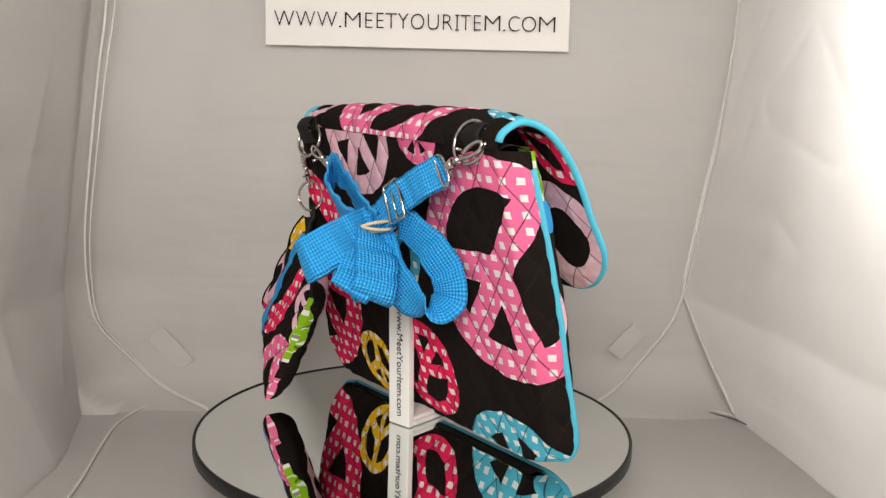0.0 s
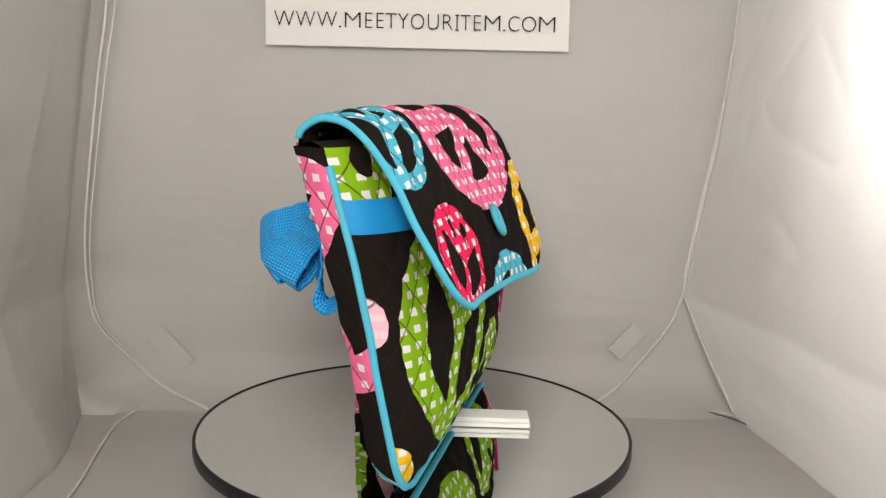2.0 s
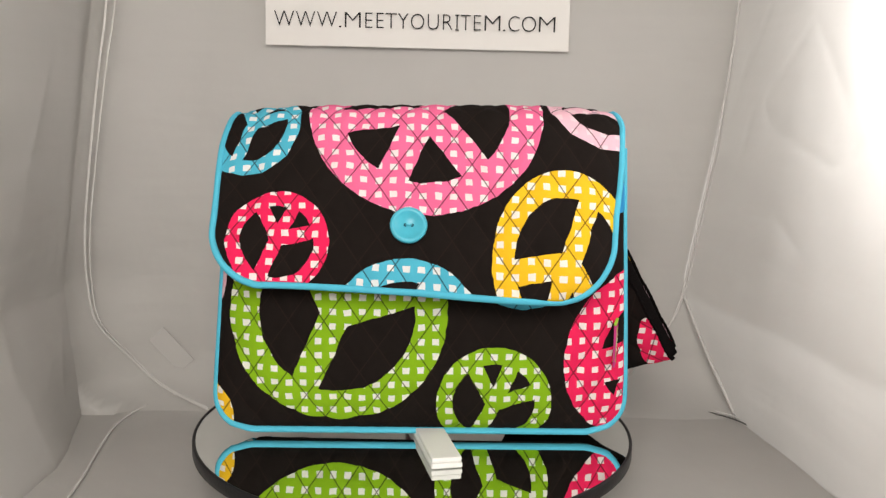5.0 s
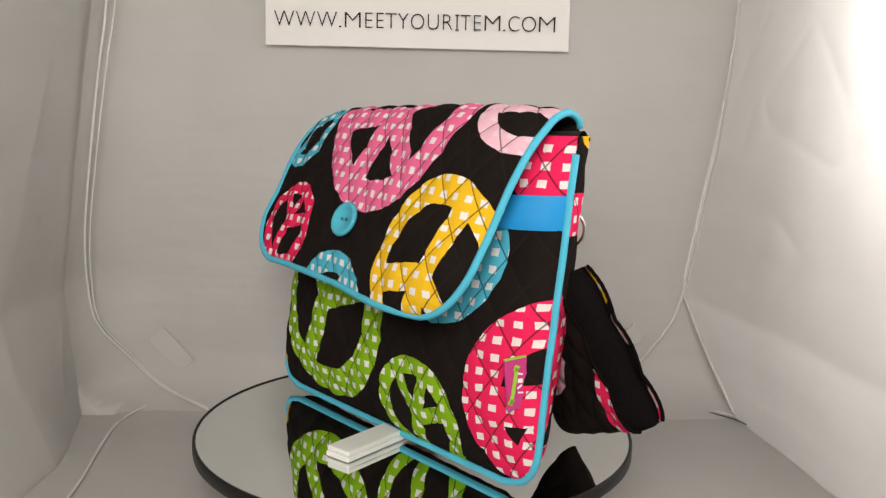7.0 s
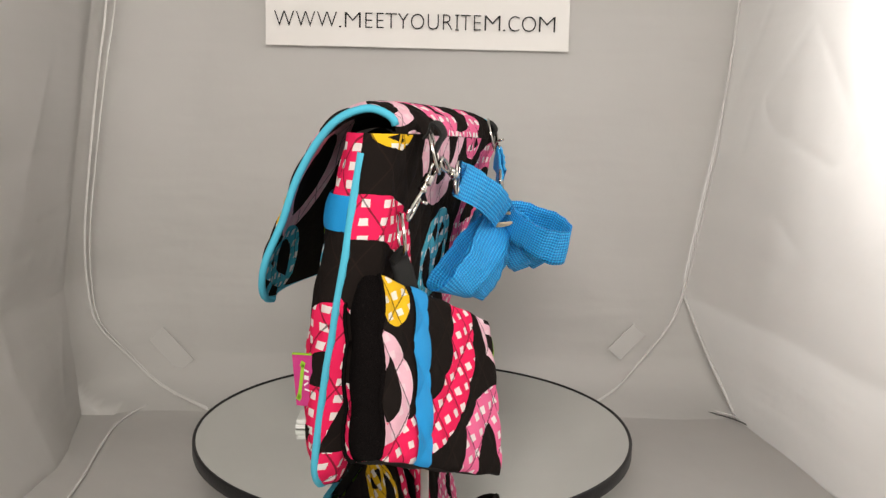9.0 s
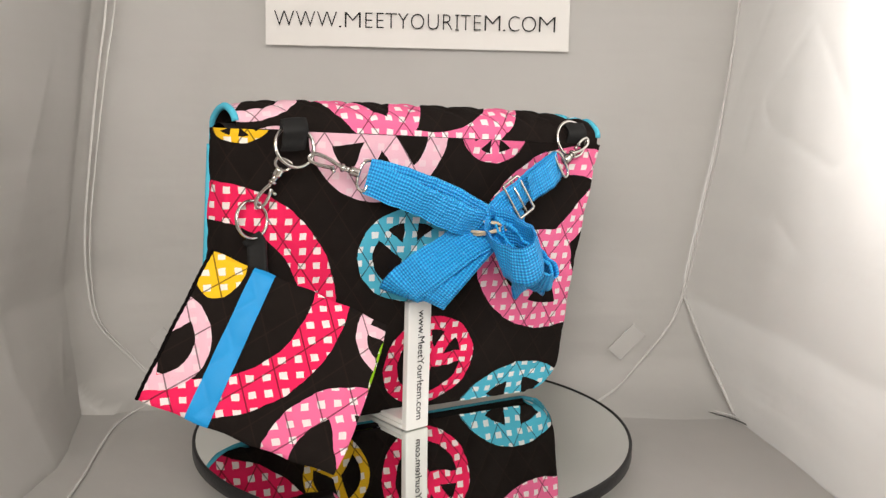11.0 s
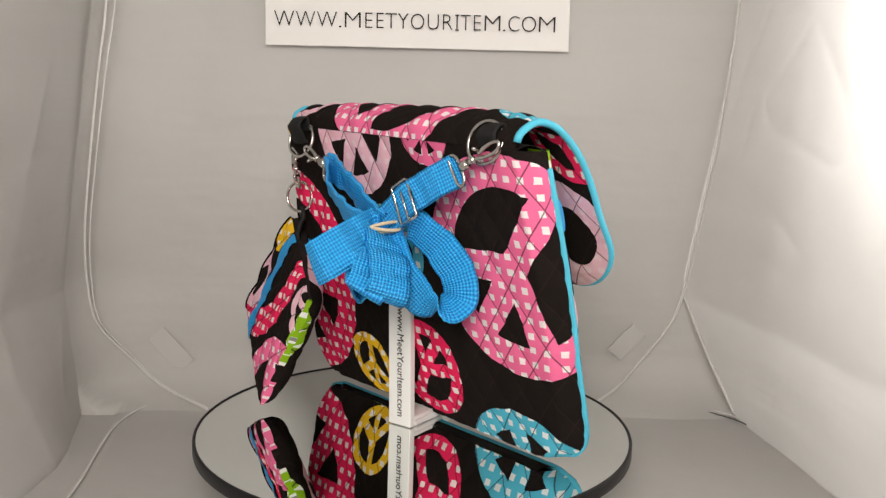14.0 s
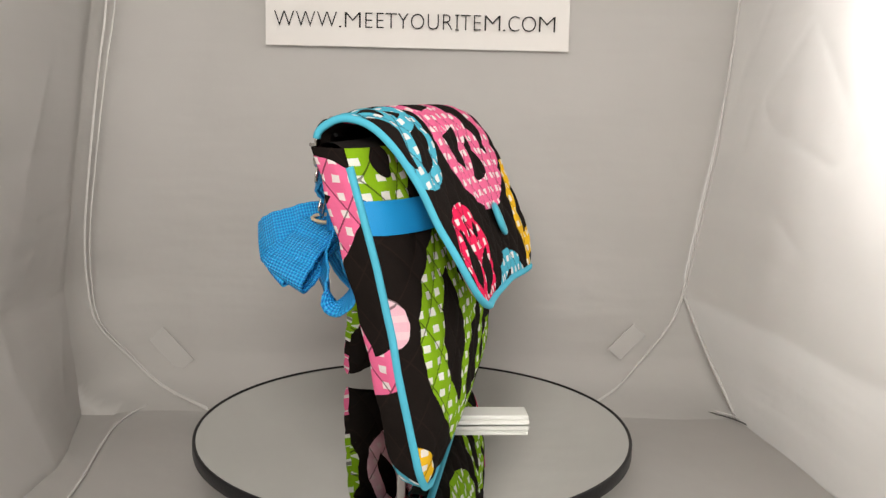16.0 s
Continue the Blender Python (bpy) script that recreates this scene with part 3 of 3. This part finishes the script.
def flap_surface(u, s):
    """u -1..1 across, s metres from the back seam."""
    a, b = flap_edges(s)
    x = np.where(u > 0, u * a, u * b)
    mid = (1 - np.clip(np.abs(u), 0, 1) ** 4.5)[..., None]
    p = smooth_curve(s, FLAP_S, FLAP_MID) * mid + smooth_curve(s, FLAP_S, FLAP_SIDE) * (1 - mid)
    k = s / FLAP_L
    y = p[..., 0] - (0.065 - 0.025 * k + 0.03 * k * mid[..., 0]) * x + np.where(u < 0, 0.003 * np.sin(np.pi * np.clip(np.abs(u), 0, 1) ** 1.3) - 0.05 * x * mid[..., 0], 0) * np.clip((k - 0.25) * 4, 0, 1)
    z = p[..., 1] + x * (-0.034 * (1 - k) + 0.030 * k) - 0.002 * np.sin(np.clip(k * 2.2, 0, 1) * np.pi)
    return np.stack([x, y, z], -1)


def puff(u, v, h=0.0021):
    a, b = u / QUILT_W + v / QUILT_H, u / QUILT_W - v / QUILT_H
    return h * np.sqrt(np.abs(np.sin(np.pi * a)) * np.abs(np.sin(np.pi * b)))


def normals(X):
    n = np.cross(np.gradient(X, axis=1), np.gradient(X, axis=0))
    return n / (np.linalg.norm(n, axis=-1, keepdims=True) + 1e-12)


def bag():
    b = thing("shoulder_bag", "black quilted shoulder bag with colourful checked peace signs on mirror", "bag")
    # front panel
    v, u = np.meshgrid(np.linspace(Z0, Z1, 130), np.linspace(-1, 1, 170), indexing="ij")
    X = front_surface(u, v)
    uv = np.stack([X[..., 0], v], -1)
    n = normals(X)
    n *= np.sign(n[65, 85, 1])
    edge = np.clip((1 - np.abs(u)) * 12, 0, 1) * np.clip((v - Z0) * 120, 0, 1)
    sheet("front_panel", X + n * (puff(uv[..., 0], v) * edge)[..., None], M_FRONT, b, "black print cloth with green and red peace signs", uv)
    # back panel, round the sides
    v, u = np.meshgrid(np.linspace(Z0, Z1, 130), np.linspace(-0.170, 0.170, 220), indexing="ij")
    reach = np.where(u < 0, half_width(v) - 0.006 + np.maximum(gusset(-W, v), 0.004), half_width(v) - 0.006 + np.maximum(gusset(W, v), 0.004))
    u = np.sign(u) * np.minimum(np.abs(u), reach)
    X = back_surface(u, v)
    uv = np.stack([u, v], -1)
    n = np.zeros_like(X)
    q = np.clip((np.abs(u) - half_width(v) + 0.006) / 0.012, 0, 1)
    n[..., 0], n[..., 1] = np.sign(u) * q, -(1 - q)
    sheet("back_panel", X + n * (puff(u, v, 0.0015))[..., None], M_BACK, b, "black print cloth with pink, blue and red peace signs", uv, True)
    # bottom and the dark mouth under the flap
    for nm, vv, mat in (("bottom_panel", Z0, M_BLACK), ("mouth", Z1 - 0.001, M_BLACK)):
        k, u = np.meshgrid(np.linspace(0, 1, 10), np.linspace(-1, 1, 60), indexing="ij")
        z = np.full_like(u, vv)
        F = front_surface(u, z)
        B = back_surface(u * (half_width(z) - 0.0062), z)
        X = B + (F - B) * k[..., None]
        X[..., 2] += (0.004 if vv > 0.1 else -0.002) * np.sin(k * np.pi)
        sheet(nm, X, mat, b, "black cotton")
    # piping round the front panel
    z = np.linspace(Z1 - 0.010, Z0 + 0.004, 50)
    e1 = front_surface(np.full_like(z, 1.0), z)
    uu = np.linspace(1, -1, 60)
    low = front_surface(uu, np.full_like(uu, Z0))
    e2 = front_surface(np.full_like(z, -1.0), z)[::-1]
    line = np.vstack([e1, low, e2])
    d = np.r_[0, np.cumsum(np.linalg.norm(np.diff(line, axis=0), axis=1))]
    s = np.linspace(0, d[-1], 160)
    line = np.stack([np.interp(s, d, line[:, i]) for i in range(3)], -1)
    tube("piping", line, 0.0023, M_PIPING, b, "sky-blue piping")
    # flap, its lining and its piping
    s, u = np.meshgrid(np.linspace(0, FLAP_L, 150), np.linspace(-1, 1, 170), indexing="ij")
    X = flap_surface(u, s)
    uv = np.stack([X[..., 0], FLAP_L - s], -1)
    n = normals(X)
    n *= np.sign(n[100, 85, 1])
    edge = np.clip((1 - np.abs(u)) * 12, 0, 1) * np.clip((FLAP_L - s) * 90, 0, 1)
    flap = sheet("flap", X + n * (puff(uv[..., 0], uv[..., 1]) * edge)[..., None], M_FLAP, b, "closed flap with pink, yellow, red and blue peace signs", uv)
    sheet("lining", X - n * (0.0022 + 0.003 * edge)[..., None], M_LINING, flap, "printed lining cloth", uv * [-1, 1], True)
    k = np.linspace(0.006, FLAP_L - 0.0005, 90)
    line = np.vstack([flap_surface(np.full_like(k, 1.0), k), flap_surface(np.linspace(1, -1, 80), np.full(80, FLAP_L - 0.0002)), flap_surface(np.full_like(k, -1.0), k)[::-1]])
    d = np.r_[0, np.cumsum(np.linalg.norm(np.diff(line, axis=0), axis=1))]
    s2 = np.linspace(0, d[-1], 220)
    line = np.stack([np.interp(s2, d, line[:, i]) for i in range(3)], -1)
    tube("piping", line, 0.0022, M_PIPING, flap, "sky-blue piping")
    # button on the flap
    at = flap_surface(np.array(0.0 + 0.004 / FW), np.array(FLAP_L - 0.0419))
    bt = lathe("button", [(0, 0.0010), (0.0075, 0.0012), (0.0085, 0.0026), (0.0105, 0.0030), (0.0115, 0.0022), (0.0118, 0.0008), (0.0105, -0.0006), (0, -0.0006)], M_BUTTON, flap, "teal plastic button", 48)
    bt.matrix_basis = pose(at[0], at[1] + 0.0035, at[2] + 0.001, -66, 0, 4)
    for dx in (-0.0022, 0.0022):
        h = lathe("button_hole", [(0, 0.0004), (0.0010, 0.0004), (0.0010, 0), (0, 0)], M_THREAD, bt, "dark hole", 12)
        h.location = (dx, 0, 0.0012)
    tube("thread", [(-0.0022, 0, 0.0014), (0, 0.0003, 0.0019), (0.0022, 0, 0.0014)], 0.0004, M_BUTTON, bt, fine=4)
    # elastic band across the pocket
    for zz, nm in ((0.1640, "elastic_band"),):
        k, u = np.meshgrid(np.linspace(-0.0095, 0.0095, 7), np.linspace(-1, 1, 100), indexing="ij")
        X = front_surface(u, zz + k + 0.002 * u)
        X[..., 1] += 0.0050 - 0.0012 * np.abs(k / 0.0095) ** 3 - 0.0026 * np.abs(u) ** 8
        sheet(nm, X, M_BAND, b, "blue elastic ribbon", np.stack([X[..., 0], k], -1))
    # brand tag sewn into the side seam: plain shapes only
    bm = bmesh.new()
    box(bm, -0.0007, 0.0007, 0.001, 0.0150, -0.0150, 0.0145, bevel=0.0003)
    tg = part("side_tag", bm, M_TAG_PINK, b, "small pink woven tag", False)
    for y, z, w, t, turn, mat in ((0.0100, -0.001, 0.0022, 0.021, 14, M_TAG_GREEN), (0.0125, -0.0100, 0.0030, 0.0035, 30, M_TAG_GREEN), (0.0078, 0.009, 0.0030, 0.0035, 30, M_TAG_GREEN), (0.0062, -0.0055, 0.0034, 0.0010, 12, M_TAG_WHITE), (0.0066, -0.0020, 0.0034, 0.0010, -30, M_TAG_WHITE), (0.0060, 0.0015, 0.0030, 0.0024, 10, M_TAG_WHITE), (0.0058, 0.0055, 0.0034, 0.0010, 20, M_TAG_WHITE), (0.0080, 0.0148, 0.0135, 0.0008, 0, M_TAG_GREEN)):
        bm = bmesh.new()
        box(bm, -0.0009, 0.0009, -w / 2, w / 2, -t / 2, t / 2, pose(0, y, z, turn, 0, 0))
        part("tag_mark", bm, mat, tg, smooth=False)
    tg.matrix_basis = pose(-0.1365, 0.0240, 0.0715, -6, 0, -17)
    # loops of black webbing for the rings
    for x in (-0.098, 0.104):
        tp = [(x, -0.027, 0.205), (x, -0.031, 0.213), (x, -0.036, 0.210), (x, -0.036, 0.203), (x, -0.031, 0.196)]
        ribbon("ring_loop", tp, [(1, 0, 0)] * 5, 0.015, 0.0016, M_TAB, b, "black webbing loop")
    return b


def ring(name, centre, normal, radius, parent, label="", wire=0.0011):
    q = Vector(normal).to_track_quat("Z", "Y").to_matrix()
    a = np.linspace(0, 2 * np.pi, 40, endpoint=False)
    pts = [Vector(centre) + q @ Vector((radius * math.cos(i), radius * math.sin(i), 0)) for i in a]
    return tube(name, [tuple(p) for p in pts], wire, M_STEEL, parent, label or "nickel split ring", closed=True, sides=8)


def snap_hook(p0, p1, parent, side=(0, -1, 0), ring_width=1.0):
    """A swivel snap hook from the strap's end p0 to the ring at p1."""
    p0, p1 = Vector(p0), Vector(p1)
    ax = (p1 - p0).normalized()
    sd = Vector(side)
    up = (sd - ax * sd.dot(ax)).normalized()
    wd = ax.cross(up)
    L = (p1 - p0).length

    def at(a, b, c=0.0):
        return tuple(p0 + ax * (a * L) + wd * b + up * c)
    hook = tube("snap_hook", [at(0.34, 0), at(0.50, 0.0006), at(0.62, 0.0018), at(0.78, 0.0028), at(0.93, 0.0027), at(1.02, 0.0006), at(1.0, -0.0018), at(0.88, -0.0029), at(0.70, -0.0026), at(0.56, -0.0014)], 0.0012, M_STEEL, parent, "nickel swivel snap hook", fine=4)
    tube("swivel", [at(0.12, 0), at(0.16, 0), at(0.24, 0), at(0.28, 0)], 0.0030, M_STEEL, hook, sides=12)
    tube("neck", [at(0.26, 0), at(0.46, 0)], 0.0018, M_STEEL, hook, sides=10)
    tube("collar", [at(0.40, 0), at(0.44, 0)], 0.0027, M_STEEL, hook, sides=12)
    tube("d_ring", [at(0.12, 0.0), at(0.10, 0.0065 * ring_width), at(0.02, 0.0095 * ring_width), at(-0.07, 0.0085 * ring_width), at(-0.09, 0.0), at(-0.07, -0.0085 * ring_width), at(0.02, -0.0095 * ring_width), at(0.10, -0.0065 * ring_width)], 0.0010, M_STEEL, hook, closed=True, fine=4)
    tube("thumb_pin", [at(0.60, -0.003, 0.0005), at(0.58, -0.004, 0.005)], 0.0010, M_STEEL, hook)
    return hook


def mm(*pts):
    return [tuple(c / 1000 for c in p) for p in pts]


def strap():
    s = thing("shoulder_strap", "bright blue woven strap bundled in a bow behind the bag", "strap")
    ring("ring", (-0.097, -0.0320, 0.198), (0.15, -1, 0.25), 0.0125, s)
    ring("ring", (0.101, -0.0350, 0.2035), (0.1, -1, 0.25), 0.0125, s)
    snap_hook((-0.054, -0.0375, 0.1805), (-0.088, -0.034, 0.192), s)
    snap_hook((0.087, -0.044, 0.187), (0.113, -0.037, 0.203), s)
    ww = 0.0235
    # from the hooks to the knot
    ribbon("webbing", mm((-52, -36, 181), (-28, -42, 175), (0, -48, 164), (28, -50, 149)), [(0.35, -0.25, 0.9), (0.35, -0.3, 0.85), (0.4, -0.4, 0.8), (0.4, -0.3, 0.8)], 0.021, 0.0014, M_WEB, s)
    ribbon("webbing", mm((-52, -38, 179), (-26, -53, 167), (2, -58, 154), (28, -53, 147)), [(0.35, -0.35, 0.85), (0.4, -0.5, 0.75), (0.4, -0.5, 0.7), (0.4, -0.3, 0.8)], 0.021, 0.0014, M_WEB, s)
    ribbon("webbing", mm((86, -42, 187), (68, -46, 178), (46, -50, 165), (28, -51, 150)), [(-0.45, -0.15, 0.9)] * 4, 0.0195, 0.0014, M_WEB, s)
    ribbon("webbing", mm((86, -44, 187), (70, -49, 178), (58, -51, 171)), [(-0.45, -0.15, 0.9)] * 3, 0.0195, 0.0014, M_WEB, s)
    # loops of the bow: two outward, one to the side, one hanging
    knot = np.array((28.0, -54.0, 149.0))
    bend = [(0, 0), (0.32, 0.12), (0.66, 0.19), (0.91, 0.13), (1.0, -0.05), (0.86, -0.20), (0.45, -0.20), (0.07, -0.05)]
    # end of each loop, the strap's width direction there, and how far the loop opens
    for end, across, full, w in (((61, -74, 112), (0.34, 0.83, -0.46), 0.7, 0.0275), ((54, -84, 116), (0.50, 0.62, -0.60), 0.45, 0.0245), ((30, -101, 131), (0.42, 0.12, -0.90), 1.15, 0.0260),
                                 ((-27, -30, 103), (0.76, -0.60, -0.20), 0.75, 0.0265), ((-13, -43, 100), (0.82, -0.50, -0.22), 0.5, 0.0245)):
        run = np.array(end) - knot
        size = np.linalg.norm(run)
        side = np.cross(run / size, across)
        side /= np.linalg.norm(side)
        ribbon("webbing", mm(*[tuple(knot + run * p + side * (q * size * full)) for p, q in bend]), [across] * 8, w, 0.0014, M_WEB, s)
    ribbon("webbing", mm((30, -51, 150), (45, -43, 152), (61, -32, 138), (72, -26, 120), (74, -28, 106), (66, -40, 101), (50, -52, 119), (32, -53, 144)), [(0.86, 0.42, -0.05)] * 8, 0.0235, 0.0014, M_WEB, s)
    # slide buckle and rubber band
    q = Matrix.Translation((0.049, -0.0515, 0.166)) @ pose(0, 0, 0, 82, -30, 8)
    c = [(-0.006, -0.0125), (0.006, -0.0125), (0.007, -0.0115), (0.007, 0.0115), (0.006, 0.0125), (-0.006, 0.0125), (-0.007, 0.0115), (-0.007, -0.0115)]
    bk = tube("slide_buckle", [tuple(q @ Vector((a, b, 0))) for a, b in c], 0.0010, M_STEEL, s, "nickel slide buckle", closed=True)
    tube("bar", [tuple(q @ Vector((0, b, 0.0003))) for b in (-0.012, 0.012)], 0.0009, M_STEEL, bk)
    for k, tilt in ((0.0, 0.25), (0.0022, -0.10), (-0.002, 0.05)):
        a = np.linspace(0, 2 * np.pi, 28, endpoint=False)
        tube("rubber_band", [(0.028 + 0.0125 * math.cos(i) + k, -0.0525 + 0.0125 * math.sin(i), 0.148 + k + 0.020 * tilt * math.cos(i)) for i in a], 0.0011, M_RUBBER, s, "tan rubber band", closed=True)
    return s


def pouch():
    p = thing("pouch", "small quilted peace-sign pouch with black fleece inside, clipped to the bag", "pouch")
    A, B, C, D = (np.array(c) / 1000 for c in ((-142, -11, 134), (-190, -25, 52), (-86, -75, 3), (-44, -58, 91)))
    nrm = np.cross(D - A, B - A)
    nrm /= np.linalg.norm(nrm)
    if nrm[1] > 0:
        nrm = -nrm
    k, h = np.meshgrid(np.linspace(0, 1, 70), np.linspace(0, 1, 60), indexing="ij")
    P = ((1 - k) * (1 - h))[..., None] * A + ((1 - k) * h)[..., None] * B + (k * h)[..., None] * C + (k * (1 - h))[..., None] * D
    uv = np.stack([k * 0.112, h * 0.096], -1)
    round_h = np.maximum(1 - np.abs(2 * h - 1) ** 9, 0) ** 0.5
    round_k = np.maximum(1 - k ** 7, 0) ** 0.5
    least = 0.10 + 0.58 * (1 - k) ** 2
    thick = 0.0225 * (least + (1 - least) * round_h * round_k)
    # corners drawn in, edges a little scalloped by the quilting
    mid_p = (A + B + C + D) / 4
    P = P + (mid_p - P) * (0.05 * (np.abs(2 * h - 1) ** 3 * k ** 4))[..., None]
    P = P + (B - A) * (0.005 * np.sin(k * 26) * (np.abs(2 * h - 1) ** 6) * np.sign(2 * h - 1))[..., None]
    quilt = puff(uv[..., 0], uv[..., 1], 0.0024) * round_h
    signs = [((0.0, 0.010), (0.086, 0.090), 125, 30, "red", 0.75), ((0.118, 0.008), (0.024, 0.024), 180, 45, "pale"), ((-0.008, 0.060), (0.032, 0.031), 300, 50, "pale"), ((0.122, 0.095), (0.054, 0.055), 100, 40, "pink"), ((0.010, 0.008), (0.013, 0.019), 45, 50, "yellow", 0.0), ((0.118, 0.028), (0.0075, 0.028), 90, 50, "green", 0.0)]
    m1 = printed_cloth("pouch_print", signs, CHECK * 0.95, True, 0.5)
    m2 = printed_cloth("pouch_print_inner", [((0.07, 0.03), (0.035, 0.035), 40, 50, "pale"), ((0.0, 0.088), (0.016, 0.034), 10, 50, "red", 0.0), ((0.118, 0.030), (0.008, 0.030), 90, 50, "green", 0.0)], CHECK * 0.95, True, 0.5)
    outer = P + nrm * (thick * 0.15 + quilt)[..., None]
    inner = P - nrm * (thick * 0.80 + quilt)[..., None]
    sheet("outer_panel", outer, m1, p, "black print cloth with a red peace sign", uv)
    sheet("inner_panel", inner, m2, p, "black print cloth", uv, True)
    # closed sides
    for nm, o, i, mat in (("side_seam", outer[:, 0], inner[:, 0], m1), ("side_seam", outer[:, -1], inner[:, -1], m1), ("end_seam", outer[-1], inner[-1], M_GREEN)):
        t = np.linspace(0, 1, 6)[:, None, None]
        S = o[None] + (i - o)[None] * t
        sheet(nm, S, M_BLACK if nm == "side_seam" else m1, p, "", np.stack([np.full(S.shape[:2], 0.117), np.broadcast_to(np.linspace(0, 0.096, S.shape[1]), S.shape[:2])], -1))
    # fleece mouth, sunk between the panels
    t = np.linspace(0.04, 0.96, 14)[:, None, None]
    o, i = outer[1], inner[1]
    S = o[None] + (i - o)[None] * t
    ax = (D - A) / np.linalg.norm(D - A)
    S = S + ax * (0.002 - 0.006 * np.sin(t * np.pi))
    sheet("fleece_lining", S, M_FLEECE, p, "black fleece lining")
    # blue ribbon band round the pouch, green binding at the corner
    for surf, sg, nm in ((outer, 1, "band"), (inner, -1, "band")):
        K = slice(16, 25)
        H = slice(0, 60 if sg > 0 else 14)
        sheet(nm, surf[K, H] + sg * nrm * 0.0012, M_BAND, p, "blue ribbon band", uv[K, H], sg < 0)
    # overlocked edges of the opening
    for line in (outer[0], inner[0]):
        w = np.stack([line[:, i] for i in range(3)], -1)
        w = w + ax * (0.0002 * np.sin(np.arange(len(w)) * 2.1))[:, None]
        tube("edge_stitch", w, 0.0011, M_FLEECE, p, "black overlocked edge")
    # black loop, ring and hook up to the bag's ring
    ribbon("loop", [tuple(A + (D - A) * 0.25 + [0, 0, -0.004]), tuple(A + (D - A) * 0.21 + [0.004, 0.002, 0.012]), (-0.1205, -0.017, 0.143)], [(0.8, -0.5, 0.2)] * 3, 0.012, 0.0030, M_TAB, p, "black webbing loop")
    ring("ring", (-0.120, -0.019, 0.1535), (0.4, -0.9, 0.1), 0.0115, p)
    snap_hook((-0.1045, -0.033, 0.188), (-0.1170, -0.022, 0.162), p, ring_width=0.5)
    return p


def display_stand():
    """A folded paper strip: an upright with a printed address and a foot that runs forward under the bag."""
    s = thing("paper_stand", "folded white card strip with printed web address behind the bag", "card stand")
    bm = bmesh.new()
    m = pose(-0.0035, -0.0085, 0.0005, 1.0, 0, 12)
    box(bm, -0.0098, 0.0098, -0.0028, 0.0028, 0.0, 0.092, m, 0.0008)
    up = part("upright", bm, M_CARD, s, "", False)
    text_mesh("lettering", "www.MeetYourItem.com", 0.0079, M_TEXT, up, m @ pose(0.0010, -0.0031, 0.046, 90, 0, 0) @ pose(0, 0, 0, 0, 0, -90), 0.97)
    bm = bmesh.new()
    f = pose(-0.0035, -0.0085, 0.0, 0, 0, 12.5)
    box(bm, -0.0100, 0.0100, 0.003, 0.090, 0.0004, 0.0038, f, 0.0008)
    box(bm, -0.0096, 0.0096, 0.003, 0.0892, 0.0040, 0.0074, f, 0.0008)
    part("foot", bm, M_CARD, s, "", False)
    return s


tent()
paper_sign()
TURNING = [turntable(), bag(), strap(), pouch(), display_stand()]


def motions():
    """The turntable and all that stands on it turn together, clockwise from above."""
    turn = [304.79, 279.49, 254.41, 229.3, 204.0, 178.58, 153.12, 127.7, 102.28, 76.78, 51.19, 25.65, 0.23, -25.07, -50.19, -75.23, -100.31]
    for ob in TURNING:
        walk(ob, [(float(t), pose(0, 0, 0, 0, 0, a)) for t, a in enumerate(turn)])


motions()
